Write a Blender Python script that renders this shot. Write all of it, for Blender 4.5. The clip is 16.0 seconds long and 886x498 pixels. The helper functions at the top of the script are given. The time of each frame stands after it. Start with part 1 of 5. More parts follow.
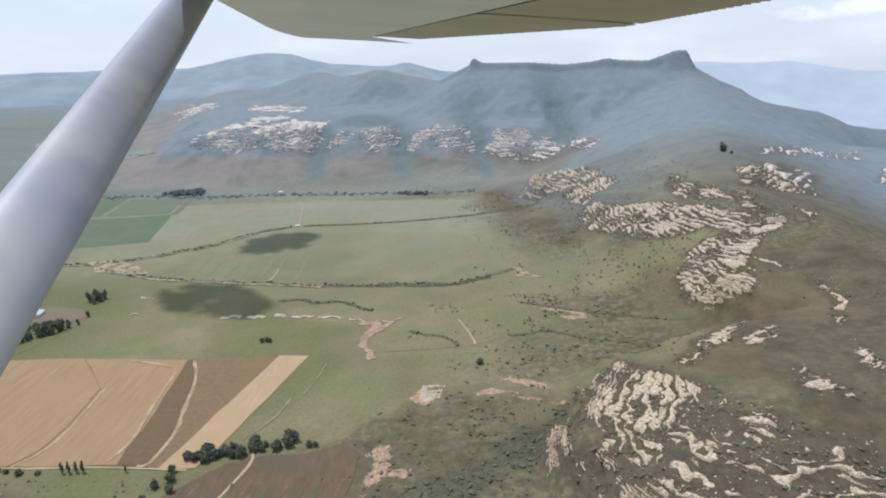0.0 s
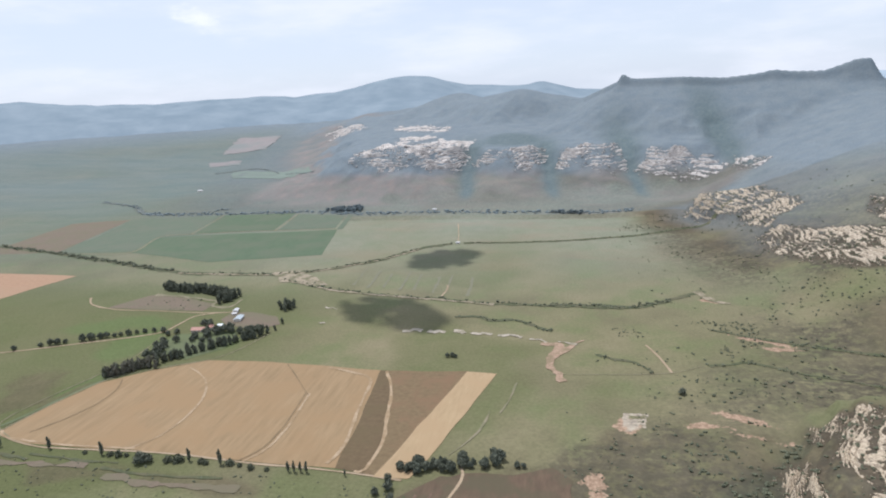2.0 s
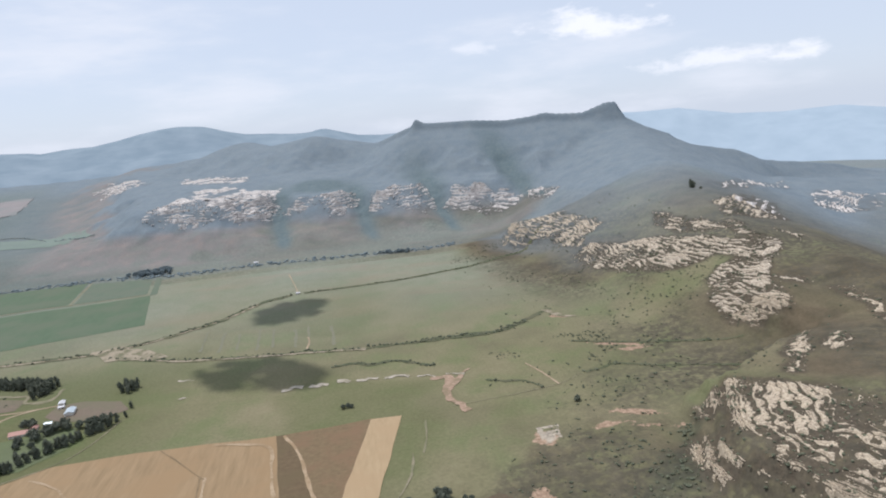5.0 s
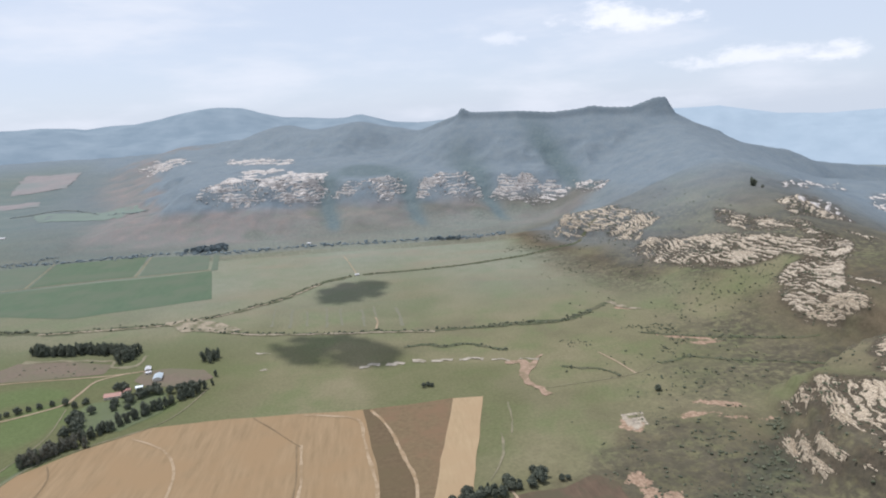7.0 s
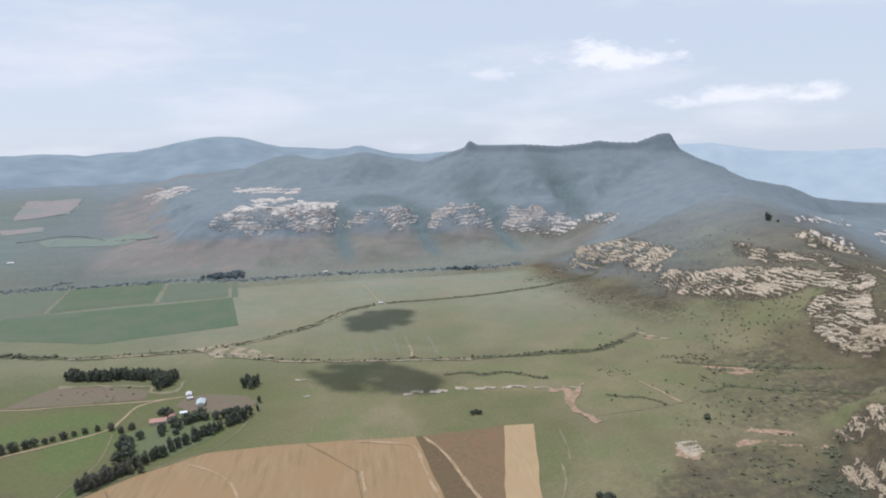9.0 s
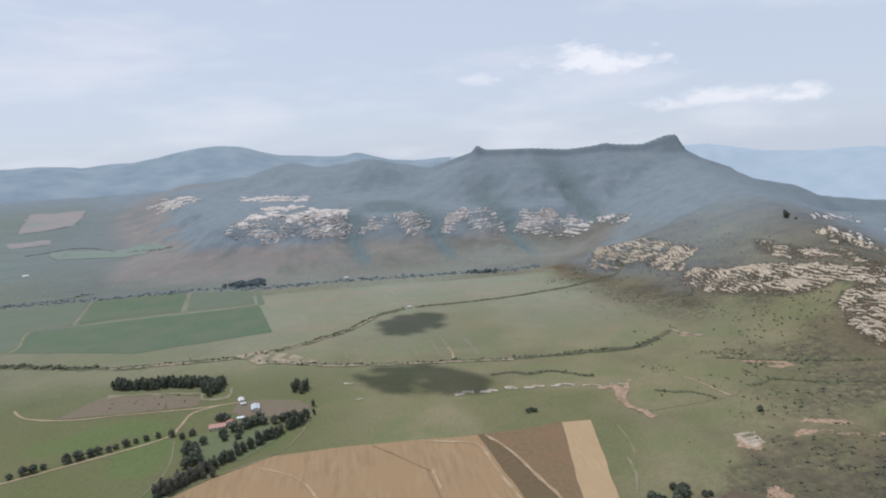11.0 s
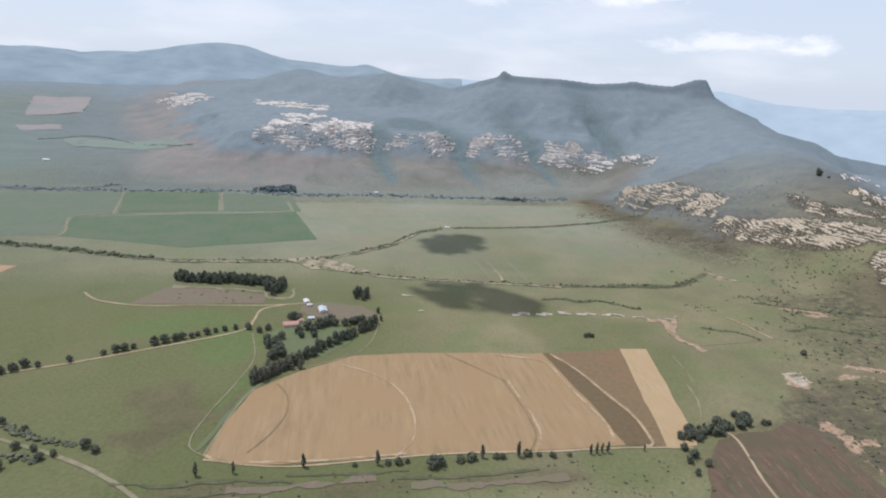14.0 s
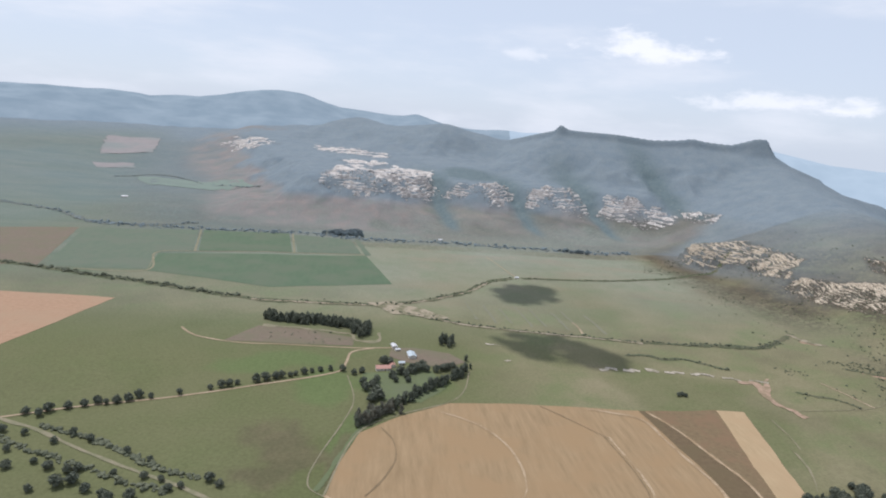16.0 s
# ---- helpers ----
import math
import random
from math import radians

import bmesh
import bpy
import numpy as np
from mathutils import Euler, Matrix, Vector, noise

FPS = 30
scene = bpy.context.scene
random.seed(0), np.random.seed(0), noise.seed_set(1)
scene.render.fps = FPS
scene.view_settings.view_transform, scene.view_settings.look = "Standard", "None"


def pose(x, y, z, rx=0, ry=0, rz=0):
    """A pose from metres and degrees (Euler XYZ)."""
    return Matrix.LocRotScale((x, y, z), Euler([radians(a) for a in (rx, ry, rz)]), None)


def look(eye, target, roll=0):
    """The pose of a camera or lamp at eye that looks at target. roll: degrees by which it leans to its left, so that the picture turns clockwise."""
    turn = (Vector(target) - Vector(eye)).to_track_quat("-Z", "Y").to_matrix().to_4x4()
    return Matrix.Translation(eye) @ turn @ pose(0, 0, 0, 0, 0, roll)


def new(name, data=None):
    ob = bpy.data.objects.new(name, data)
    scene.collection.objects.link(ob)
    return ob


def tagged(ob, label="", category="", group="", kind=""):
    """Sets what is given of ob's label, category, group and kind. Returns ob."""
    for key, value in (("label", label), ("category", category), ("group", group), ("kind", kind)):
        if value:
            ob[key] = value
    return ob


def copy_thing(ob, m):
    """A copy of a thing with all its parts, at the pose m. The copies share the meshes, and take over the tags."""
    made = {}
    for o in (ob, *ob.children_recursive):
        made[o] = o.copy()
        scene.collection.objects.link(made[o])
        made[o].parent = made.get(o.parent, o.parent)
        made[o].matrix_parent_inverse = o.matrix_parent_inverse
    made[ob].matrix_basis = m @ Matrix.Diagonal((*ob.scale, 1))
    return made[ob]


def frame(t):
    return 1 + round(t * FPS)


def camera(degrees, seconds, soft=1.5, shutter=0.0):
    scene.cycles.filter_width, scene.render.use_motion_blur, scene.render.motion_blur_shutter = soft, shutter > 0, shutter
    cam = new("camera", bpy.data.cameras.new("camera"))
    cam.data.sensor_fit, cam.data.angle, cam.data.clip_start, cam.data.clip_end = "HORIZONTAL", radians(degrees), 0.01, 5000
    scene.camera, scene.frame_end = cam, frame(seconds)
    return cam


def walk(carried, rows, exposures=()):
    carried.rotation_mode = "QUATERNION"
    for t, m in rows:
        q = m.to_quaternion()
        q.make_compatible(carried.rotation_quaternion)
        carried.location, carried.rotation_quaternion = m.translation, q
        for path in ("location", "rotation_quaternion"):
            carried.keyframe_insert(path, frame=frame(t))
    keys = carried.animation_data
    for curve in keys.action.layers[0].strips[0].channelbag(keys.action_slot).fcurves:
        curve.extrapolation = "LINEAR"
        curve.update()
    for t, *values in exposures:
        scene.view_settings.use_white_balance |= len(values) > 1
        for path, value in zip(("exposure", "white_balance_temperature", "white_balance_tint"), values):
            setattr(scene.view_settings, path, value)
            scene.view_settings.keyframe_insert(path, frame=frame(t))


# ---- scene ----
cam = camera(72.09, 16.0, soft=2.0)
# seconds, eye, then yaw to the left, pitch up and roll in degrees
ROWS = [
    (0.0, 12.64, -8.06, 281.98, 1.208, -16.812, -1.586),
    (0.5, -5.91, -8.40, 282.54, 0.496, -18.300, -3.129),
    (1.0, -24.28, -8.80, 283.07, 8.291, -14.707, -4.999),
    (1.5, -42.50, -9.27, 283.58, 9.722, -15.028, -2.854),
    (2.0, -60.58, -9.80, 284.05, 12.798, -14.656, -3.151),
    (2.5, -78.52, -10.38, 284.50, 6.040, -14.594, -5.985),
    (3.0, -96.34, -11.01, 284.92, -0.068, -12.270, -5.309),
    (5.5, -184.00, -14.69, 286.68, -8.419, -11.557, -4.829),
    (6.0, -201.33, -15.50, 286.97, -6.137, -10.976, -3.961),
    (6.5, -218.61, -16.32, 287.24, -5.119, -12.575, -3.654),
    (7.0, -235.87, -17.14, 287.49, -6.080, -12.589, -2.718),
    (7.5, -253.11, -17.96, 287.72, -6.143, -14.639, -1.121),
    (8.0, -270.34, -18.78, 287.94, -6.438, -13.316, -1.483),
    (8.5, -287.58, -19.59, 288.14, -6.915, -9.024, -1.723),
    (9.0, -304.83, -20.38, 288.32, -7.396, -9.668, -1.733),
    (9.5, -322.11, -21.15, 288.50, -4.366, -9.536, -1.188),
    (10.0, -339.43, -21.90, 288.65, -5.494, -9.074, -2.705),
    (12.5, -427.02, -25.03, 289.29, -12.611, -9.401, 0.781),
    (13.0, -444.82, -25.50, 289.39, -11.511, -15.429, 4.076),
    (13.5, -462.74, -25.90, 289.49, -9.347, -15.782, 3.747),
    (14.0, -480.79, -26.24, 289.58, -9.865, -16.285, 3.087),
    (14.5, -498.98, -26.50, 289.66, -10.510, -15.017, 3.141),
    (15.0, -517.33, -26.68, 289.74, -9.567, -13.712, 2.749),
    (15.5, -535.85, -26.78, 289.82, -8.053, -12.815, 3.144),
    (16.0, -554.54, -26.78, 289.90, -6.446, -12.050, 4.639),
]
EXPOSURES = [(t, ev, 6050, 13) for t, ev in ((0.0, 0.26), (1.0, 0.29), (2.0, 0.29), (3.0, 0.18), (5.5, 0.16), (7.0, 0.18), (8.0, 0.20), (9.0, 0.11), (10.0, 0.07),
                                             (12.5, -0.10), (13.0, 0.0), (13.5, 0.13), (14.0, 0.19), (15.0, 0.21), (16.0, 0.16))]
walk(cam, [(t, pose(x, y, z) @ pose(0, 0, 0, 90 + pitch, 0, yaw) @ pose(0, 0, 0, 0, 0, roll)) for t, x, y, z, yaw, pitch, roll in ROWS], exposures=EXPOSURES)

# ---- world, sun ----
SUN_DIR = Vector((-0.32, 0.22, 0.92)).normalized()
world = bpy.data.worlds.new("world")
scene.world = world
world.use_nodes = True
wn, wl = world.node_tree.nodes, world.node_tree.links
wn.clear()
w_out = wn.new("ShaderNodeOutputWorld")
w_bg = wn.new("ShaderNodeBackground")
w_sky = wn.new("ShaderNodeTexSky")
w_sky.sky_type = "NISHITA"
w_sky.sun_disc = False
w_sky.sun_elevation = math.asin(SUN_DIR.z)
w_sky.sun_rotation = math.atan2(SUN_DIR.x, SUN_DIR.y)
w_sky.altitude = 1700
w_sky.air_density = 1.0
w_sky.dust_density = 4.0
w_sky.ozone_density = 1.0
w_bg.inputs["Strength"].default_value = 0.105
# a milky sky with faint veils, and a few small cumulus low over the right-hand ranges
w_co = wn.new("ShaderNodeTexCoord")
w_haze = wn.new("ShaderNodeMixRGB")
w_haze.inputs[0].default_value = 0.80
w_haze.inputs[2].default_value = (6.25, 6.75, 7.35, 1)
wl.new(w_sky.outputs[0], w_haze.inputs[1])


def sky_noise(scale, detail, rough, stretch):
    m = wn.new("ShaderNodeMapping")
    m.inputs["Scale"].default_value = stretch
    m.inputs["Location"].default_value = (0.35, 0.2, 0.3)
    n = wn.new("ShaderNodeTexNoise")
    n.inputs["Scale"].default_value = scale
    n.inputs["Detail"].default_value = detail
    n.inputs["Roughness"].default_value = rough
    wl.new(w_co.outputs["Generated"], m.inputs[0])
    wl.new(m.outputs[0], n.inputs["Vector"])
    return n.outputs[0]


def sky_range(value, lo, hi, top=1.0):
    m = wn.new("ShaderNodeMapRange")
    m.interpolation_type = "SMOOTHSTEP"
    m.inputs[1].default_value, m.inputs[2].default_value, m.inputs[4].default_value = lo, hi, top
    wl.new(value, m.inputs[0])
    return m.outputs[0]


def sky_math(op, p, q):
    m = wn.new("ShaderNodeMath")
    m.operation = op
    for k, v in enumerate((p, q)):
        if isinstance(v, (int, float)):
            m.inputs[k].default_value = v
        else:
            wl.new(v, m.inputs[k])
    return m.outputs[0]


def sky_mix(fac, under, colour):
    m = wn.new("ShaderNodeMixRGB")
    m.inputs[2].default_value = (*colour, 1)
    wl.new(fac, m.inputs[0])
    wl.new(under, m.inputs[1])
    return m.outputs[0]


w_col = sky_mix(sky_range(sky_noise(1.5, 6.0, 0.55, (2.2, 2.2, 9.0)), 0.44, 0.72, 0.75), w_haze.outputs[0], (7.35, 7.5, 7.75))
billow = sky_noise(11.0, 9.0, 0.62, (1.0, 1.0, 2.4))
for azimuth, height, wide, tall, bright in ((31.0, 3.3, 6.2, 1.25, 0.75), (22.8, 6.9, 5.4, 1.5, 0.95), (38.6, 3.7, 1.9, 0.85, 0.8), (-32.3, 6.8, 2.6, 1.2, 0.6), (12.0, 6.2, 3.0, 0.7, 0.45)):
    near = wn.new("ShaderNodeMapping")
    near.vector_type = "POINT"
    near.inputs["Scale"].default_value = (57.3 / wide, 0.0, 57.3 / tall)
    near.inputs["Location"].default_value = (0, 0, -height / tall)
    turned = wn.new("ShaderNodeMapping")
    turned.inputs["Rotation"].default_value = (0, 0, radians(azimuth))
    wl.new(w_co.outputs["Generated"], turned.inputs[0])
    wl.new(turned.outputs[0], near.inputs[0])
    far_off = wn.new("ShaderNodeVectorMath")
    far_off.operation = "LENGTH"
    wl.new(near.outputs[0], far_off.inputs[0])
    puff = sky_math("SUBTRACT", sky_math("MULTIPLY", billow, 4.2), far_off.outputs["Value"])
    ahead = wn.new("ShaderNodeSeparateXYZ")
    wl.new(w_co.outputs["Generated"], ahead.inputs[0])
    w_col = sky_mix(sky_math("MULTIPLY", sky_range(puff, 1.15, 2.1, bright), sky_math("GREATER_THAN", ahead.outputs[1], 0.2)), w_col, (8.5, 8.5, 8.55))
wl.new(w_col, w_bg.inputs["Color"])
wl.new(w_bg.outputs[0], w_out.inputs["Surface"])

sun = new("sun", bpy.data.lights.new("sun", "SUN"))
sun.data.energy = 3.0
sun.data.angle = radians(0.6)
sun.data.color = (1.0, 0.95, 0.87)
sun.matrix_world = look(SUN_DIR * 900, (0, 0, 0))

# ---- materials ----


def rgb(r, g, b):
    return (r, g, b, 1.0)


class Nodes:
    """A small builder for node materials."""

    def __init__(self, name, rough=0.9, metal=0.0, spec=0.25):
        self.mat = bpy.data.materials.new(name)
        self.mat.use_nodes = True
        self.t = self.mat.node_tree
        self.bsdf = self.t.nodes["Principled BSDF"]
        self.bsdf.inputs["Roughness"].default_value = rough
        self.bsdf.inputs["Metallic"].default_value = metal
        self.bsdf.inputs["Specular IOR Level"].default_value = spec
        self.geo = self.t.nodes.new("ShaderNodeNewGeometry")

    def link(self, a, b):
        self.t.links.new(a, b)
        return self

    def noise(self, size, detail=5.0, rough=0.6, stretch=None, offset=0.0):
        """Noise over world places, with features about size metres wide."""
        n = self.t.nodes.new("ShaderNodeTexNoise")
        n.inputs["Scale"].default_value = 1.0
        n.inputs["Detail"].default_value = detail
        n.inputs["Roughness"].default_value = rough
        m = self.t.nodes.new("ShaderNodeMapping")
        s = stretch or (1, 1, 1)
        m.inputs["Scale"].default_value = (s[0] / size, s[1] / size, s[2] / size)
        m.inputs["Location"].default_value = (offset, offset * 0.7, 0)
        self.link(self.geo.outputs["Position"], m.inputs[0])
        self.link(m.outputs[0], n.inputs["Vector"])
        return n.outputs[0]

    def ramp(self, value, *stops):
        r = self.t.nodes.new("ShaderNodeValToRGB")
        e = r.color_ramp.elements
        e[0].position, e[0].color = stops[0]
        e[1].position, e[1].color = stops[-1]
        for p, c in stops[1:-1]:
            x = e.new(p)
            x.color = c
        self.link(value, r.inputs[0])
        return r.outputs[0]

    def soft(self, value, lo, hi):
        m = self.t.nodes.new("ShaderNodeMapRange")
        m.interpolation_type = "SMOOTHSTEP"
        m.inputs[1].default_value, m.inputs[2].default_value = lo, hi
        self.link(value, m.inputs[0])
        return m.outputs[0]

    def math(self, op, a, b):
        m = self.t.nodes.new("ShaderNodeMath")
        m.operation = op
        for k, v in enumerate((a, b)):
            if isinstance(v, (int, float)):
                m.inputs[k].default_value = v
            else:
                self.link(v, m.inputs[k])
        return m.outputs[0]

    def mix(self, fac, a, b, blend="MIX"):
        m = self.t.nodes.new("ShaderNodeMixRGB")
        m.blend_type = blend
        for k, v in enumerate((fac, a, b)):
            if isinstance(v, (int, float)):
                m.inputs[k].default_value = v
            elif isinstance(v, tuple):
                m.inputs[k].default_value = v
            else:
                self.link(v, m.inputs[k])
        return m.outputs[0]

    def bump(self, value, depth, strength=0.6):
        b = self.t.nodes.new("ShaderNodeBump")
        b.inputs["Strength"].default_value = strength
        b.inputs["Distance"].default_value = depth
        self.link(value, b.inputs["Height"])
        self.link(b.outputs[0], self.bsdf.inputs["Normal"])

    def colour(self, c):
        if isinstance(c, tuple):
            self.bsdf.inputs["Base Color"].default_value = c
        else:
            self.link(c, self.bsdf.inputs["Base Color"])
        return self.mat


def cover_attr(k, name):
    a = k.t.nodes.new("ShaderNodeAttribute")
    a.attribute_name = name
    s = k.t.nodes.new("ShaderNodeSeparateColor")
    k.link(a.outputs["Color"], s.inputs[0])
    return s.outputs[0], s.outputs[1], s.outputs[2]


def ground_material():
    """Veld: grass, bare red earth, scrub, bush and pale sandstone by land cover, with haze mixed into far colours."""
    k = Nodes("veld", rough=0.95, spec=0.1)
    rock, red, scrub = cover_attr(k, "cover")
    mount_haze, brown, lush = cover_attr(k, "cover_b")
    hazed_pasture, crag_shade, sward = cover_attr(k, "cover_c")
    talus, wooded, belt = cover_attr(k, "cover_d")
    big = k.noise(170, 4)
    mid = k.noise(26, 5, offset=3)
    fine = k.noise(3.2, 4, 0.7, offset=9)
    grass = k.ramp(big, (0.32, rgb(0.128, 0.118, 0.070)), (0.5, rgb(0.164, 0.152, 0.088)), (0.68, rgb(0.198, 0.174, 0.108)))
    grass = k.mix(k.soft(k.noise(75, 3, offset=3), 0.42, 0.72), grass, rgb(0.134, 0.146, 0.072))
    grass = k.mix(lush, grass, rgb(0.100, 0.109, 0.049))
    grass = k.mix(sward, grass, rgb(0.092, 0.138, 0.050))
    dry = k.ramp(mid, (0.35, rgb(0.080, 0.068, 0.044)), (0.62, rgb(0.118, 0.094, 0.062)))
    # Grass up the valley and on the west plain: haze put into paler colour.
    hazed_meadow = k.ramp(mid, (0.3, rgb(0.178, 0.203, 0.155)), (0.7, rgb(0.222, 0.230, 0.186)))
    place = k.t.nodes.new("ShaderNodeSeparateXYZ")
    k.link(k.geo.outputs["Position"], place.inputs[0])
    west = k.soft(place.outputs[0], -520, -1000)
    hazed_meadow = k.mix(west, hazed_meadow, k.ramp(k.noise(90, 4, 0.6, (0.4, 1.5, 1), offset=39), (0.35, rgb(0.104, 0.140, 0.122)), (0.65, rgb(0.142, 0.168, 0.144))))
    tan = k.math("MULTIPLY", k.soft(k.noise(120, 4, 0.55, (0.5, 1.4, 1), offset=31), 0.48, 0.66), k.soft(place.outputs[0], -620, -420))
    hazed_meadow = k.mix(tan, hazed_meadow, rgb(0.228, 0.208, 0.168))
    grass = k.mix(hazed_pasture, grass, hazed_meadow)
    grass = k.mix(brown, grass, dry)
    bush = k.ramp(mid, (0.35, rgb(0.064, 0.058, 0.043)), (0.65, rgb(0.098, 0.086, 0.061)))
    spots = k.soft(k.noise(7.5, 3, 0.6, offset=5), 0.30, 0.60)
    c = k.mix(k.math("MULTIPLY", scrub, spots), grass, bush)
    # Mountain bush: the blue of distance haze is mixed into its base colour.
    hazed_bush = k.ramp(k.noise(38, 5, 0.7, offset=2), (0.36, rgb(0.146, 0.180, 0.206)), (0.64, rgb(0.176, 0.206, 0.224)))
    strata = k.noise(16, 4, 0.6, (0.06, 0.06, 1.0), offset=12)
    hazed_bush = k.mix(0.12, hazed_bush, k.ramp(strata, (0.35, rgb(0.78, 0.78, 0.80)), (0.62, rgb(1.15, 1.13, 1.1))), "MULTIPLY")
    c = k.mix(mount_haze, c, hazed_bush)
    scree = k.ramp(k.noise(45, 5, 0.65, offset=33), (0.34, rgb(0.170, 0.176, 0.160)), (0.52, rgb(0.196, 0.180, 0.172)), (0.7, rgb(0.238, 0.198, 0.180)))
    c = k.mix(k.math("MULTIPLY", talus, 0.85), c, scree)
    # Ravine woods: dark bush, with the blue of haze in its colour.
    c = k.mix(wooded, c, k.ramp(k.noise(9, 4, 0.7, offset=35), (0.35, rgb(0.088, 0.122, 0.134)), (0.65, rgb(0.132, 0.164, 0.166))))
    thicket = k.ramp(k.noise(5, 4, 0.7, offset=37), (0.35, rgb(0.026, 0.034, 0.026)), (0.65, rgb(0.070, 0.076, 0.052)))
    c = k.mix(k.math("MULTIPLY", belt, 0.5), c, thicket)
    # Shade of the gaps between ledges painted into the ground, with dark scrub.
    gap_shade = k.ramp(k.noise(4, 5, 0.7, offset=14), (0.35, rgb(0.050, 0.042, 0.032)), (0.65, rgb(0.106, 0.086, 0.062)))
    c = k.mix(k.math("MULTIPLY", crag_shade, k.soft(k.noise(16, 4, 0.65, offset=15), 0.32, 0.58)), c, gap_shade)
    earth = k.ramp(fine, (0.3, rgb(0.215, 0.142, 0.096)), (0.7, rgb(0.35, 0.255, 0.182)))
    ragged = k.soft(k.math("ADD", red, k.math("MULTIPLY", k.math("SUBTRACT", k.noise(8, 5, 0.7, offset=4), 0.5), 1.8)), 0.40, 0.52)
    c = k.mix(ragged, c, earth)
    stone = k.ramp(k.noise(5, 6, 0.7, offset=6), (0.3, rgb(0.17, 0.145, 0.115)), (0.5, rgb(0.33, 0.285, 0.225)), (0.72, rgb(0.44, 0.39, 0.31)))
    patch = k.soft(k.math("ADD", rock, k.math("MULTIPLY", k.math("SUBTRACT", k.noise(11, 5, 0.7, offset=8), 0.5), 1.5)), 0.50, 0.62)
    c = k.mix(patch, c, stone)
    c = k.mix(0.36, c, k.ramp(fine, (0.25, rgb(0.45, 0.45, 0.45)), (0.75, rgb(1.5, 1.5, 1.5))), "MULTIPLY")
    k.bump(fine, 1.2, 0.5)
    return k.colour(c)


def plain(name, a, b, size=4.0, rough=0.85, metal=0.0, spec=0.25, bump=0.0, stretch=None, c=None, size2=40.0):
    """A surface between two colours, with fine grain and a second, wider drift towards c."""
    k = Nodes(name, rough, metal, spec)
    n = k.noise(size, 5, 0.65, stretch)
    col = k.ramp(n, (0.3, rgb(*a)), (0.7, rgb(*b)))
    if c:
        col = k.mix(k.soft(k.noise(size2, 4, 0.6, offset=7), 0.4, 0.65), col, rgb(*c))
    if bump:
        k.bump(n, bump)
    return k.colour(col)


def leaf_material(name, a, b):
    """Leaves that differ from clump to clump and from tree to tree."""
    k = Nodes(name, 0.75, spec=0.2)
    info = k.t.nodes.new("ShaderNodeObjectInfo")
    v = k.math("ADD", k.math("MULTIPLY", k.geo.outputs["Random Per Island"], 0.7), k.math("MULTIPLY", info.outputs["Random"], 0.3))
    return k.colour(k.ramp(v, (0.0, rgb(*a)), (1.0, rgb(*b))))


def rock_material(name, a, b, c, grain, wide, crack):
    """Weathered sandstone: pale and stained beds, split by dark cracks."""
    k = Nodes(name, 0.9, spec=0.15)
    n = k.noise(grain, 6, 0.7)
    col = k.ramp(n, (0.3, rgb(*a)), (0.66, rgb(*b)))
    col = k.mix(k.soft(k.noise(wide, 4, 0.6, offset=7), 0.4, 0.65), col, rgb(*c))
    line = k.math("ABSOLUTE", k.math("SUBTRACT", k.noise(crack, 4, 0.6, (1, 1, 2.2), offset=21), 0.5), 0.0)
    col = k.mix(k.soft(line, 0.0, 0.05), k.mix(1.0, col, rgb(0.40, 0.38, 0.36), "MULTIPLY"), col)
    k.bump(n, grain * 0.25, 0.7)
    return k.colour(col)


M_GROUND = ground_material()
M_WHEAT = plain("ripe_stubble", (0.200, 0.138, 0.074), (0.282, 0.198, 0.112), 6, c=(0.250, 0.168, 0.090), size2=55, stretch=(1, 0.12, 1), bump=0.2)
M_PALE = plain("cut_straw", (0.285, 0.206, 0.118), (0.350, 0.258, 0.152), 4, c=(0.32, 0.228, 0.132), stretch=(1, 0.2, 1))
M_OLIVE = plain("dry_weeds", (0.092, 0.064, 0.035), (0.132, 0.094, 0.052), 5, c=(0.108, 0.080, 0.042))
M_BROWN = plain("ploughed_earth", (0.125, 0.088, 0.048), (0.165, 0.120, 0.066), 5, c=(0.165, 0.105, 0.06))
M_PINK = plain("bare_pink_soil", (0.265, 0.165, 0.102), (0.325, 0.208, 0.134), 6, c=(0.29, 0.195, 0.124), size2=60, bump=0.2)
M_SCRUB = plain("rough_red_veld", (0.078, 0.054, 0.037), (0.128, 0.088, 0.058), 5, c=(0.086, 0.072, 0.044), size2=26, stretch=(1, 0.3, 1))
M_RUST = plain("rusty_bare_soil", (0.105, 0.070, 0.050), (0.165, 0.108, 0.078), 3, c=(0.09, 0.066, 0.045), size2=10)
M_CHALK = plain("bare_white_clay", (0.30, 0.265, 0.21), (0.44, 0.39, 0.325), 3, c=(0.22, 0.195, 0.14), size2=9)
# Distant tan fields: faded towards blue, haze painted into the colour.
M_FAR_TAN = plain("hazed_fallow", (0.200, 0.184, 0.180), (0.236, 0.212, 0.206), 30, c=(0.180, 0.192, 0.184), size2=160)
M_LANE = plain("grassy_track", (0.165, 0.150, 0.095), (0.240, 0.205, 0.140), 3, c=(0.15, 0.145, 0.085), size2=14)
M_TILL = plain("tilled_dark_soil", (0.120, 0.095, 0.069), (0.165, 0.129, 0.094), 4, c=(0.130, 0.115, 0.074))
M_CROP = plain("green_crop", (0.068, 0.102, 0.060), (0.084, 0.120, 0.070), 9, c=(0.094, 0.116, 0.074), size2=70, stretch=(1, 0.25, 1))
